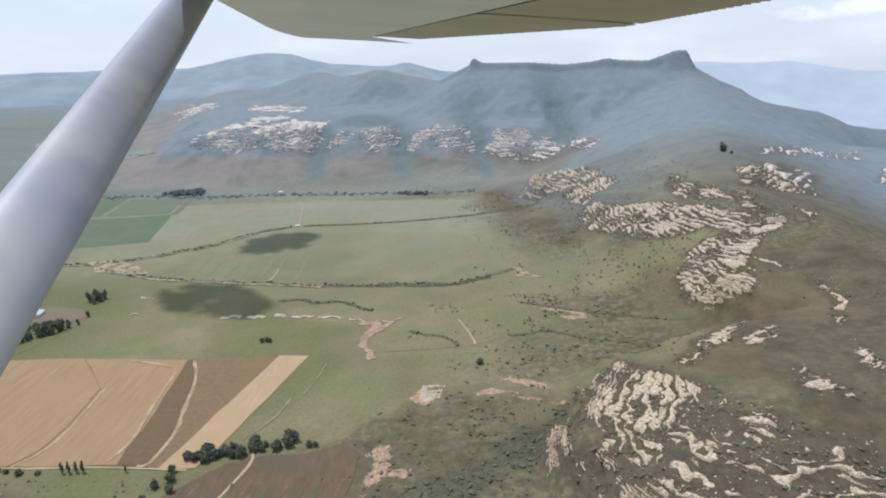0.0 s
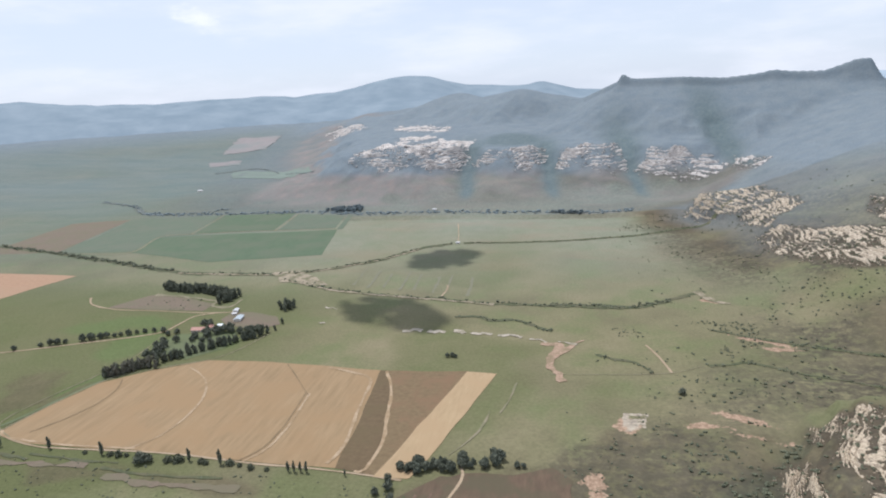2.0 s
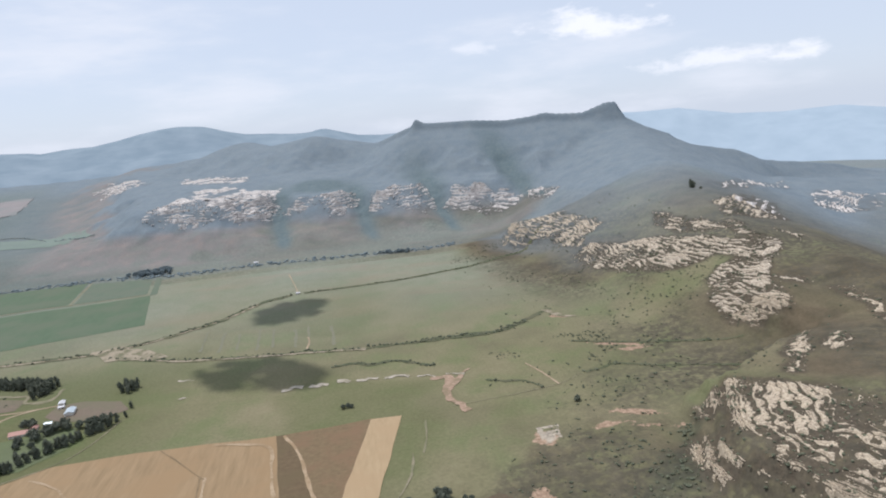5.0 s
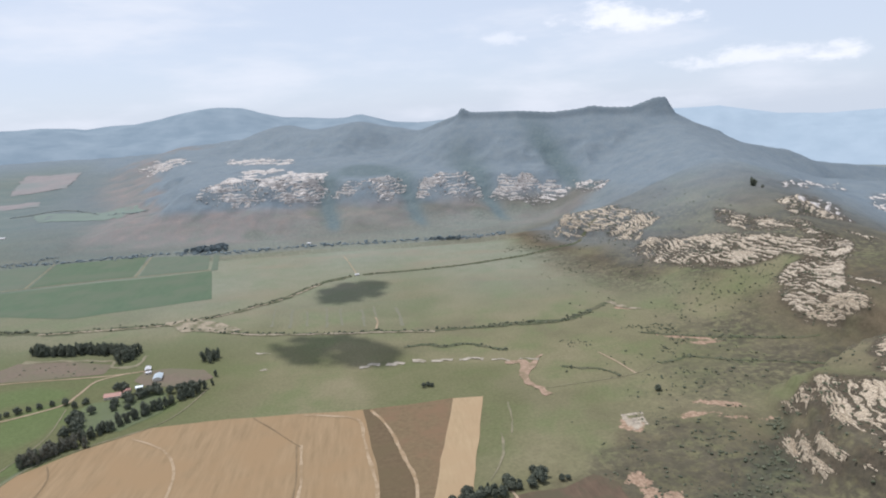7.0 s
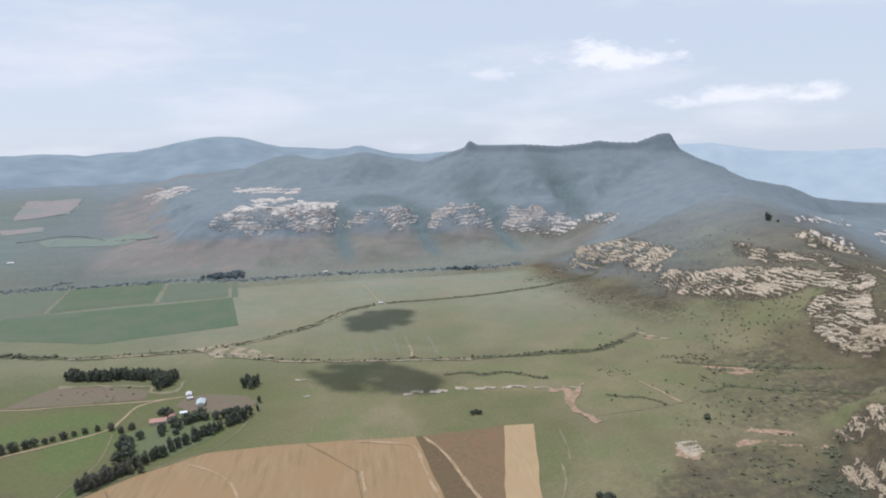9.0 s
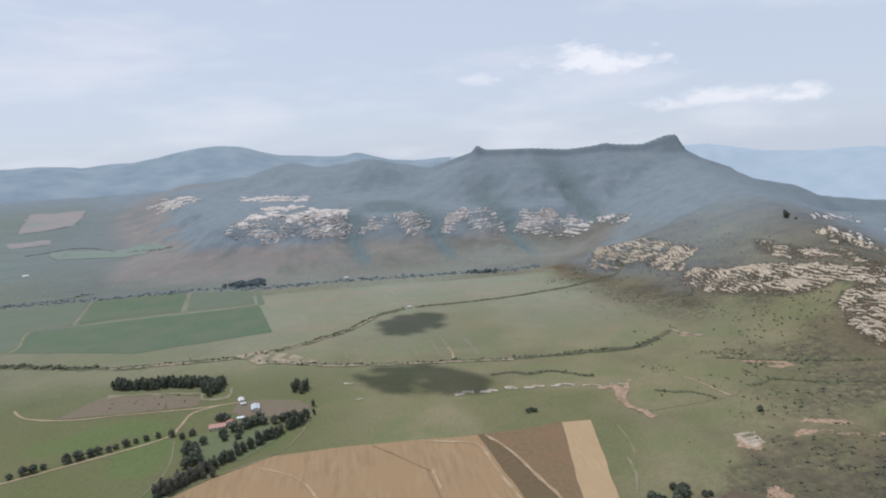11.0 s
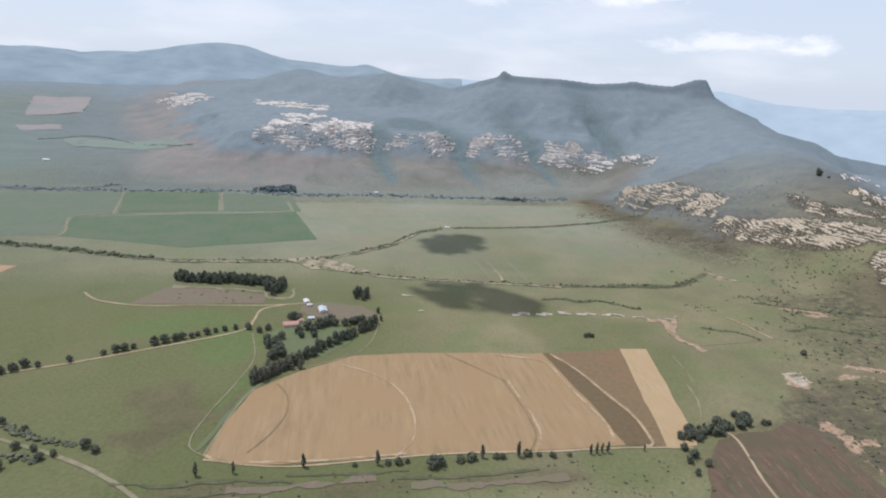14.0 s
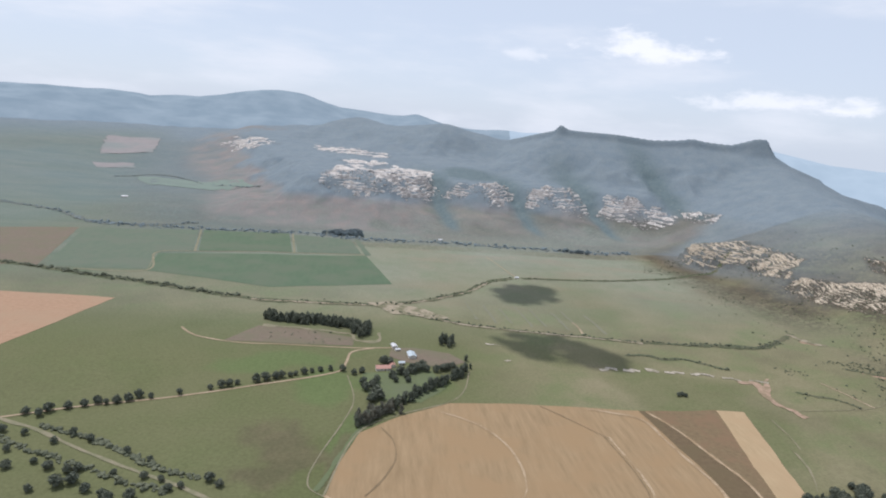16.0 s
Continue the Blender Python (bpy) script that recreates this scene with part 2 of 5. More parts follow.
M_CROP2 = plain("pale_green_crop", (0.088, 0.116, 0.080), (0.108, 0.132, 0.090), 9, c=(0.110, 0.126, 0.090), size2=60, stretch=(1, 0.25, 1))
M_LUSH = plain("watered_grass", (0.086, 0.106, 0.050), (0.112, 0.134, 0.062), 5, c=(0.102, 0.118, 0.064))
M_TRACK = plain("dirt_track", (0.27, 0.205, 0.135), (0.37, 0.29, 0.20), 3, c=(0.25, 0.19, 0.12))
M_BANK = plain("eroded_bank", (0.20, 0.165, 0.115), (0.33, 0.28, 0.205), 3, c=(0.12, 0.115, 0.065), size2=14)
M_REED = plain("stream_scrub", (0.050, 0.062, 0.030), (0.080, 0.088, 0.045), 4, c=(0.10, 0.095, 0.055), size2=18, bump=0.5)
M_ROCK = rock_material("sandstone", (0.23, 0.185, 0.135), (0.62, 0.525, 0.40), (0.46, 0.385, 0.285), 1.6, 9, 3.6)
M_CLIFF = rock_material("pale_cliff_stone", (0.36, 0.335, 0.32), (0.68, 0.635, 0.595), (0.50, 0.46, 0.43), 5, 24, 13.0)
# Distant crops and scrub likewise have haze painted into their colours.
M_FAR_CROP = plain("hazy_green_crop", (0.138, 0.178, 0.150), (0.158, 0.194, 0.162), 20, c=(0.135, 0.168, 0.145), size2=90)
M_FAR_SCRUB = plain("hazed_creek_scrub", (0.085, 0.102, 0.092), (0.115, 0.130, 0.112), 8, c=(0.12, 0.128, 0.11))
M_RUT = plain("weedy_rut", (0.120, 0.088, 0.050), (0.185, 0.132, 0.076), 3, c=(0.20, 0.142, 0.08), size2=12)
M_FURROW = plain("worn_stubble", (0.28, 0.208, 0.130), (0.38, 0.290, 0.192), 4, c=(0.24, 0.168, 0.095), size2=14)
M_SPUR = rock_material("grey_cream_sandstone", (0.24, 0.20, 0.152), (0.63, 0.545, 0.43), (0.47, 0.40, 0.31), 2.2, 11, 5.0)
M_LEAF = leaf_material("dark_leaves", (0.060, 0.072, 0.058), (0.132, 0.140, 0.098))
M_GREY_LEAF = leaf_material("grey_green_leaves", (0.085, 0.086, 0.066), (0.165, 0.160, 0.122))
M_BUSH = leaf_material("bush_leaves", (0.066, 0.076, 0.052), (0.128, 0.134, 0.086))
# Leaves for distant plants, paled towards blue to carry the haze.
M_HAZED_LEAF = leaf_material("hazed_leaves", (0.135, 0.172, 0.188), (0.190, 0.224, 0.228))
M_GULLY = plain("eroded_red_soil", (0.235, 0.155, 0.105), (0.36, 0.262, 0.190), 3, c=(0.19, 0.145, 0.09), size2=12, bump=0.3)
M_SLOT = plain("bare_pasture_bank", (0.146, 0.144, 0.098), (0.170, 0.162, 0.112), 6, c=(0.142, 0.143, 0.096), size2=9)
M_BARK = plain("bark", (0.06, 0.048, 0.036), (0.12, 0.10, 0.08), 0.5, bump=0.05)

# ---- land form ----


def lattice(ix, iy, seed):
    h = (ix.astype(np.int64) * 374761393 + iy.astype(np.int64) * 668265263 + seed * 974634777) & 0xFFFFFFFF
    h = ((h ^ (h >> 13)) * 1274126177) & 0xFFFFFFFF
    return ((h ^ (h >> 16)) & 0xFFFF) / 65535.0


def value_noise(x, y, seed):
    ix, iy = np.floor(x), np.floor(y)
    fx, fy = x - ix, y - iy
    fx, fy = fx * fx * (3 - 2 * fx), fy * fy * (3 - 2 * fy)
    a, b = lattice(ix, iy, seed), lattice(ix + 1, iy, seed)
    c, d = lattice(ix, iy + 1, seed), lattice(ix + 1, iy + 1, seed)
    return (a + (b - a) * fx) * (1 - fy) + (c + (d - c) * fx) * fy - 0.5


def fbm(x, y, size, seed, octaves=4):
    total, amp, s = 0.0, 1.0, size
    for o in range(octaves):
        total = total + amp * value_noise(x / s + 17.3 * o, y / s - 9.1 * o, seed + o)
        amp, s = amp * 0.5, s * 0.5
    return total


def sstep(a, b, v):
    t = np.clip((v - a) / (b - a), 0, 1)
    return t * t * (3 - 2 * t)


# the escarpment's foot: the spur's west edge up to the mountain, and its east side
UPLAND = [(-1250, 2900), (-1080, 2450), (-890, 1900), (-830, 1670), (-640, 1645), (-510, 1655), (-420, 1725), (-300, 1715), (-210, 1720),
          (-60, 1720), (60, 1700), (150, 1695), (235, 1680), (320, 1640), (345, 1560), (290, 1450), (215, 1390), (150, 1345), (142, 1260), (222, 1120), (225, 993),
          (288, 902), (348, 852), (300, 740), (272, 672), (264, 620), (284, 567), (224, 524), (165, 487), (128, 478), (82, 396), (68, 343),
          (80, 270), (160, 190), (400, 200), (560, 380), (640, 650), (720, 950), (880, 1150), (1150, 1350), (1420, 1600), (1500, 1800), (1300, 2150), (700, 2700), (-300, 3300), (-1250, 3300)]
MAIN = [(-42, 2546, 222), (89, 2180, 286), (265, 2070, 283), (375, 2035, 275), (500, 1997, 285), (600, 1962, 281), (718, 1916, 286), (750, 1880, 240),
        (832, 1790, 195), (884, 1790, 158), (982, 1790, 140), (1070, 1790, 124), (1165, 1790, 82), (1270, 1790, 70), (1430, 1790, 46), (1600, 1790, 0)]
BACK = [(-42, 2546, 222), (-150, 2600, 240), (-291, 2652, 268), (-481, 2850, 240), (-560, 3050, 240), (-676, 3300, 266), (-800, 3250, 225), (-895, 3050, 178), (-1150, 3100, 120)]
SPUR = [(690, 1800, 218), (650, 1620, 185), (570, 1300, 150), (492, 1089, 122), (430, 850, 90), (395, 730, 66)]
RAVINES = (-367, -135, 88, 337)
# the bushy hollow at the foot of the spur
BELT = [(100, 428), (82, 398), (56, 370), (30, 342), (2, 326), (-30, 314), (-44, 322), (-12, 346), (16, 364), (40, 384), (66, 404)]


def signed(x, y, ring):
    """Distance to a closed outline, positive inside."""
    d = np.full(x.shape, 1e9)
    inside = np.zeros(x.shape, bool)
    for (ax, ay), (bx, by) in zip(ring, ring[1:] + ring[:1]):
        dx, dy = bx - ax, by - ay
        t = np.clip(((x - ax) * dx + (y - ay) * dy) / (dx * dx + dy * dy), 0, 1)
        d = np.minimum(d, np.hypot(x - ax - t * dx, y - ay - t * dy))
        if ay != by:
            inside ^= ((ay > y) != (by > y)) & (x < (bx - ax) * (y - ay) / (by - ay) + ax)
    return np.where(inside, d, -d)


def crest(x, y, line, drop, bluff=0.0):
    """The height of a ridge: each stretch of its crest less the fall to both sides."""
    h = np.full(x.shape, -1e9)
    for (ax, ay, az), (bx, by, bz) in zip(line, line[1:]):
        dx, dy = bx - ax, by - ay
        t = np.clip(((x - ax) * dx + (y - ay) * dy) / (dx * dx + dy * dy), 0, 1)
        d = np.hypot(x - ax - t * dx, y - ay - t * dy)
        top = az + t * (bz - az)
        h = np.maximum(h, top - drop(d) - bluff * sstep(150, 230, top) * sstep(3, 20, d))
    return h


def crest_distance(x, y, line):
    d = np.full(x.shape, 1e9)
    for (ax, ay, az), (bx, by, bz) in zip(line, line[1:]):
        dx, dy = bx - ax, by - ay
        t = np.clip(((x - ax) * dx + (y - ay) * dy) / (dx * dx + dy * dy), 0, 1)
        d = np.minimum(d, np.hypot(x - ax - t * dx, y - ay - t * dy))
    return d


def cliff_fall(d):
    return 0.56 * d


def back_fall(d):
    return 0.36 * (np.sqrt(d * d + 3600) - 60)


def spur_fall(d):
    return 0.30 * (np.sqrt(d * d + 900) - 30) + 0.0003 * d * d


def edge_distance(x, y):
    """Inwards from the escarpment's foot, with a wandering edge."""
    wander = fbm(x, y, 120, 11, 4)
    wide = np.where(y > 1500, 60, 24)
    cut = sum(np.exp(-(((x - v + 0.12 * (y - 1700)) / 42.0) ** 2)) for v in RAVINES)
    return signed(x, y, UPLAND) + wide * wander - 75 * cut * sstep(1480, 1600, y) * sstep(2150, 1950, y)


def smax(a, b, k):
    h = np.clip(0.5 + 0.5 * (a - b) / k, 0, 1)
    return b + (a - b) * h + k * h * (1 - h)


def land(x, y):
    """Height of the ground, and the distance inside the escarpment."""
    x, y = np.asarray(x, float), np.asarray(y, float)
    s = edge_distance(x, y)
    north = sstep(1480, 1640, y)
    ledge = 9.0 * fbm(x, y, 40, 23, 3)
    q = s + ledge
    step = np.floor(q / 13) * 13 + 13 * sstep(0.25, 0.75, q / 13 - np.floor(q / 13))
    q = np.where((q > -13) & (q < 78), step, q)
    near = 8 * sstep(-160, -20, s) + 38 * sstep(-6, 44, q) + 0.20 * np.clip(s - 40, 0, 260)
    far = 10 * sstep(-480, -280, s) + 32 * sstep(-190, 0, s) + 62 * sstep(-50, 115, s) + 0.08 * np.clip(s - 60, 0, 500)
    far = far * (1 - 0.9 * sstep(500, 1050, x))
    east = sstep(0, 160, x - (330 + 0.22 * y))
    near = near * (1 - east) + east * (70 * sstep(-160, 260, s))
    h = near * (1 - north) + far * north
    gully = np.abs(fbm(x, y, 240, 31, 4))
    m = smax(crest(x, y, MAIN, cliff_fall, 15.0), crest(x, y, BACK, back_fall), 12)
    knob = 15 * np.exp(-((x - 89) ** 2 + (y - 2180) ** 2) / 22.0 ** 2) + 22 * np.clip((x - 620) / 66.0, 0, 1) * sstep(746, 708, x) * np.exp(-(((y - 1950 + 0.4 * (x - 630)) / 34.0) ** 4)) + 5 * np.exp(-((x - 500) ** 2 + (y - 1997) ** 2) / 30.0 ** 2)
    m = m + knob
    away = np.minimum(crest_distance(x, y, MAIN), crest_distance(x, y, BACK))
    m = m - 62 * gully * sstep(25, 190, away)
    h = smax(h, m, 24)
    h = np.where(y < 1950, smax(h, crest(x, y, SPUR, spur_fall), 20), h)
    # the far plain is raised to meet the horizon in the camera's view
    r = np.hypot(x + 275, y)
    az = np.arctan2(x + 275, y)
    h = h + 190 * sstep(2100, 4800, r) * sstep(0.35, -0.1, az) * sstep(190, 40, h) - 70 * sstep(-100, -900, s) * sstep(700, 1700, x)
    # small unevenness
    h = h + 2.4 * fbm(x, y, 210, 41, 3) * sstep(-40, 0, h + 40) + 0.09 * np.clip(h, 0, 40) * fbm(x, y, 34, 47, 3) * sstep(230, 150, h)
    return h, s


def zat(x, y):
    h, _ = land(np.array([float(x)]), np.array([float(y)]))
    return float(h[0])


def graded(lo, hi, fine_lo, fine_hi, step, grow):
    """Grid lines: even between fine_lo and fine_hi, widening outside."""
    mid = list(np.arange(fine_lo, fine_hi + 0.1, step))
    up, w = [], step
    v = mid[-1]
    while v < hi:
        w *= grow
        v += w
        up.append(v)
    down, w = [], step
    v = mid[0]
    while v > lo:
        w *= grow
        v -= w
        down.append(v)
    return np.array(down[::-1] + mid + up)


def grid_mesh(name, xs, ys, z):
    nx, ny = len(xs), len(ys)
    gx, gy = np.meshgrid(xs, ys)
    co = np.stack([gx, gy, z], -1).reshape(-1, 3)
    a = (np.arange(ny - 1)[:, None] * nx + np.arange(nx - 1)[None, :]).ravel()
    faces = np.stack([a, a + 1, a + nx + 1, a + nx], -1)
    me = bpy.data.meshes.new(name)
    me.vertices.add(len(co))
    me.vertices.foreach_set("co", co.ravel())
    me.loops.add(faces.size)
    me.loops.foreach_set("vertex_index", faces.ravel())
    me.polygons.add(len(faces))
    me.polygons.foreach_set("loop_start", np.arange(0, faces.size, 4))
    me.polygons.foreach_set("use_smooth", np.ones(len(faces), bool))
    me.update(calc_edges=True)
    return me


def ellipse(x, y, cx, cy, rx, ry, turn=0.0):
    c, s = math.cos(radians(turn)), math.sin(radians(turn))
    u, v = (x - cx) * c + (y - cy) * s, -(x - cx) * s + (y - cy) * c
    return 1 - np.sqrt((u / rx) ** 2 + (v / ry) ** 2)


# outlines of the bare sandstone: on the spur, on its upper slope, on the east slope, below the mountain and on the plateau
OUTCROPS = []
OUTCROPS.append([(118, 447), (138, 453), (170, 407), (183, 376), (180, 345), (160, 320), (125, 300), (97, 305), (97, 325), (102, 365)])
OUTCROPS.append([(80, 409), (98, 421), (90, 340), (82, 336), (69, 345)])
OUTCROPS.append([(87, 346), (99, 339), (99, 316), (86, 326)])
OUTCROPS.append([(178, 429), (254, 503), (313, 570), (245, 471), (198, 414), (180, 410)])
OUTCROPS.append([(303, 745), (348, 762), (405, 762), (442, 771), (382, 712), (344, 643), (326, 590), (291, 599), (265, 641)])
OUTCROPS.append([(225, 1028), (253, 1025), (324, 947), (390, 813), (450, 794), (406, 733), (347, 778), (267, 807), (222, 966)])
OUTCROPS.append([(160, 1330), (205, 1345), (300, 1300), (319, 1097), (274, 1078), (247, 1042), (208, 1169), (150, 1260)])
OUTCROPS.append([(385, 610), (399, 600), (391, 547), (344, 476), (341, 485), (375, 546)])
OUTCROPS.append([(261, 406), (272, 395), (280, 346), (264, 344), (246, 358)])
OUTCROPS.append([(327, 439), (316, 386), (305, 370), (305, 397)])
OUTCROPS.append([(372, 1013), (397, 992), (416, 875), (447, 788), (418, 809), (358, 943)])
OUTCROPS.append([(586, 1142), (979, 1458), (902, 1341), (568, 1097)])
OUTCROPS.append([(469, 983), (631, 1097), (577, 933), (441, 893)])
OUTCROPS.append([(982, 1360), (1165, 1333), (998, 1173), (798, 1126)])
OUTCROPS.append([(-728, 1710), (-699, 1962), (-394, 1998), (-378, 1818), (-406, 1733), (-640, 1674)])
OUTCROPS.append([(-700, 2141), (-608, 2159), (-414, 1904), (-611, 1777)])
OUTCROPS.append([(-360, 1801), (-274, 1803), (-155, 1867), (-146, 1759), (-198, 1711), (-343, 1758)])
OUTCROPS.append([(-129, 1765), (-54, 1819), (65, 1858), (72, 1753), (34, 1683), (-123, 1738)])
OUTCROPS.append([(99, 1725), (138, 1790), (290, 1715), (320, 1640), (281, 1611), (216, 1615), (96, 1682)])
OUTCROPS.append([(339, 1701), (389, 1549), (340, 1501), (316, 1611)])
OUTCROPS.append([(-1300, 2900), (-1134, 2950), (-1014, 2739), (-1180, 2700)])
OUTCROPS.append([(-861, 2698), (-529, 2318), (-515, 2192), (-777, 2414)])
OUTCROPS.append([(-1264, 2982), (-1142, 2980), (-979, 2680), (-1092, 2632)])

OUTCROPS.append([(356, 983), (386, 1036), (400, 994), (370, 957), (408, 890), (402, 850), (362, 906)])
OUTCROPS.append([(412, 897), (450, 868), (430, 832), (410, 860)])
OUTCROPS.append([(552, 1018), (609, 1045), (665, 1068), (597, 992), (550, 980)])
OUTCROPS.append([(488, 848), (512, 800), (486, 786)])
OUTCROPS.append([(361, 682), (387, 654), (375, 632), (360, 656)])
OUTCROPS.append([(256, 474), (293, 490), (279, 460), (249, 443)])

# broken ground with thin ledges only
SPARSE = [[(175, 400), (200, 338), (227, 315), (300, 300), (330, 250), (100, 250), (97, 305), (125, 300), (160, 320), (180, 345)]]


def rock_share(x, y, s):
    """How much of the ground is bare sandstone."""
    out = np.zeros(x.shape)
    rag = 16 * fbm(x, y, 34, 61, 3)
    for ring in OUTCROPS + SPARSE:
        full = 0.74 if ring in SPARSE else 1.0
        cx, cy = [p[0] for p in ring], [p[1] for p in ring]
        near = (x > min(cx) - 30) & (x < max(cx) + 30) & (y > min(cy) - 30) & (y < max(cy) + 30)
        if near.any():
            out[near] = np.maximum(out[near], full * sstep(-7, 7, signed(x[near], y[near], ring) + rag[near] * (0.35 if max(cx) - min(cx) < 75 else 1 + (min(cy) > 1400))))
    return out


def cover(x, y, h, s):
    bare = rock_share(x, y, s)
    rock = bare * 0.26 + 0.62 * sstep(-2, 3, signed(x, y, [(-27, 455), (-2, 462), (3, 491), (-21, 494)]))
    red = np.zeros(x.shape)
    for ring in ([(-56, 404), (-38, 402), (-34, 384), (-37, 374), (-20, 370), (-24, 350), (-39, 358), (-50, 346), (-49, 336), (-47, 318), (-59, 322), (-59, 346), (-60, 359), (-55, 372), (-60, 386)],
                 [(88, 694), (118, 682), (159, 659), (178, 632), (150, 646), (112, 668)], [(58, 482), (72, 460), (91, 451), (113, 441), (110, 433), (88, 441), (66, 450), (52, 468)]):
        red = np.maximum(red, np.clip(0.16 + 0.07 * signed(x, y, ring), 0, 0.62))
    for e in ((110, 791, 26, 9, -20), (148, 641, 34, 8, -15), 
              (75, 480, 40, 9, -30), (-18, 470, 17, 22, 0), (40, 470, 18, 9, 0)):
        red = np.maximum(red, np.clip(ellipse(x, y, *e) * 1.1, 0, 1))
    slope_zone = sstep(-190, -60, s) * sstep(1300, 1120, y)
    scrub = np.clip(0.8 * bare + 0.95 * slope_zone * sstep(-0.4, 0.12, fbm(x, y, 110, 81, 3)) + 0.5 * sstep(-520, -300, s) * (y > 1300), 0, 1)
    scrub = np.maximum(scrub, 0.8 * sstep(0.0, 0.5, ellipse(x, y, 0, 395, 105, 95, 20) + 0.6 * fbm(x, y, 50, 98, 3)))
    # Painted haze over the mountain, upper slopes, east side and far plain.
    mount_haze = np.clip(sstep(60, 170, h) * sstep(950, 1750, y) + sstep(1500, 1750, y) * sstep(-60, 60, s) * 0.85 + 0.28 * sstep(-520, -200, s) * (y > 1350) + 0.7 * sstep(520, 900, x) * (y > 500)
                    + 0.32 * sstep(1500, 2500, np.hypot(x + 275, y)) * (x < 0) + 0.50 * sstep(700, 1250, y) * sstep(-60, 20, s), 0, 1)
    brown = np.clip(0.9 * bare + sstep(-120, 10, s) * sstep(-0.25, 0.25, fbm(x, y, 160, 83, 3)) * 0.8 + 0.8 * np.clip(ellipse(x, y, -105, 350, 95, 45) * 3, 0, 1)
                    + 0.55 * sstep(-200, -40, s) * sstep(0.0, 0.3, fbm(x, y, 110, 85, 3))
                    + 0.35 * sstep(-300, -180, s) * sstep(40, -40, s) * (y > 1300) * sstep(-0.2, 0.15, fbm(x, y, 130, 87, 3)), 0, 1)
    for e in ((-470, 347, 62, 17, 0), (-585, 345, 60, 16, 5), (-330, 345, 70, 14, -3), (-625, 450, 40, 62, 20), (-578, 440, 9, 55, -8), (0, 440, 70, 26, 10), (-25, 400, 120, 75, 20)):
        brown = np.maximum(brown, 0.6 * sstep(0.0, 0.6, ellipse(x, y, *e) + 0.9 * fbm(x, y, 30, 97, 3)))
    lush = sstep(0.08, 0.3, fbm(x, y, 190, 91, 3)) * sstep(-60, -200, s) * 0.5 * (y < 1100) + 0.75 * sstep(-330, -480, x) * sstep(880, 760, y)
    sward = np.zeros(x.shape)
    for e in ((-600, 588, 34, 62, 8), (-572, 490, 12, 60, -12), (-650, 655, 90, 30, 18), (-520, 600, 60, 50, 0)):
        sward = np.maximum(sward, 0.5 * sstep(-0.1, 0.5, ellipse(x, y, *e) + 0.7 * fbm(x, y, 40, 93, 3)))
    lush = np.clip(lush, 0, 1)
    # Share of haze-paled grass, growing with y.
    hazed_pasture = sstep(640, 1250, y) * sstep(-30, -120, s) * (0.75 + 0.5 * fbm(x, y, 260, 95, 2))
    low = sstep(-230, -120, s) * sstep(25, -15, s) * sstep(1440, 1520, y) * sstep(420, 250, x)
    talus = np.clip(low * (0.55 + 0.45 * sstep(-330, -620, x)) * sstep(-0.35, 0.15, fbm(x, y, 90, 87, 3) + 0.25 * sstep(-500, -700, x)), 0, 1)
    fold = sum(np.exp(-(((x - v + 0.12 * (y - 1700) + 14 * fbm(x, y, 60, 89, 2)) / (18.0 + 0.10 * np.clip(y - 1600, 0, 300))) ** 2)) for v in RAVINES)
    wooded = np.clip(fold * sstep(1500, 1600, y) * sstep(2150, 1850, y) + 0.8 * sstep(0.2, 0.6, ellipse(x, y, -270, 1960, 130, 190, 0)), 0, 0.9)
    belt = sstep(-16, 6, signed(x, y, BELT) + 26 * fbm(x, y, 34, 99, 3))
    return rock, red, scrub, mount_haze, brown, lush, np.clip(hazed_pasture, 0, 1), np.clip(1.15 * bare, 0, 0.95) * (1 - 0.8 * sstep(700, 1500, y)), sward, talus, wooded, belt


GX = graded(-4900, 4900, -1000, 860, 4.0, 1.06)
GY = graded(-4700, 4950, 230, 1260, 3.6, 1.045)
GY = np.concatenate([GY[GY < 1259], np.arange(1260, 1560, 5.5), np.arange(1560, 2260, 7.0), graded(2260, 4950, 2260, 2270, 9.0, 1.06)[0:]])
GY = np.unique(GY)
gx, gy = np.meshgrid(GX, GY)
gz, gs = land(gx, gy)
me = grid_mesh("ground", GX, GY, gz)
c_rock, c_red, c_scrub, c_mount_haze, c_brown, c_lush, c_hazed_pasture, c_crag_shade, c_sward, c_talus, c_wooded, c_belt = cover(gx, gy, gz, gs)
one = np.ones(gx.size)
for layer, chans in (("cover", (c_rock, c_red, c_scrub)), ("cover_b", (c_mount_haze, c_brown, c_lush)), ("cover_c", (c_hazed_pasture, c_crag_shade, c_sward)), ("cover_d", (c_talus, c_wooded, c_belt))):
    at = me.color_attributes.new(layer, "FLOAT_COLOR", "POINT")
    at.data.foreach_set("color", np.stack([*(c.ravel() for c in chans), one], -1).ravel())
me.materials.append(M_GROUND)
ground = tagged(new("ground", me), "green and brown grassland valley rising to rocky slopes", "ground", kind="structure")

# ---- building helpers ----


def part(name, bm, material, parent=None, label="", smooth=False):
    me = bpy.data.meshes.new(name)
    bm.to_mesh(me)
    bm.free()
    if smooth:
        me.polygons.foreach_set("use_smooth", np.ones(len(me.polygons), bool))
    me.materials.append(material)
    ob = new(name, me)
    ob.parent = parent
    if label:
        ob["label"] = label
    return ob


def raw_mesh(name, co, faces, material):
    me = bpy.data.meshes.new(name)
    me.from_pydata([tuple(c) for c in co], [], [tuple(f) for f in faces])
    me.materials.append(material)
    return me


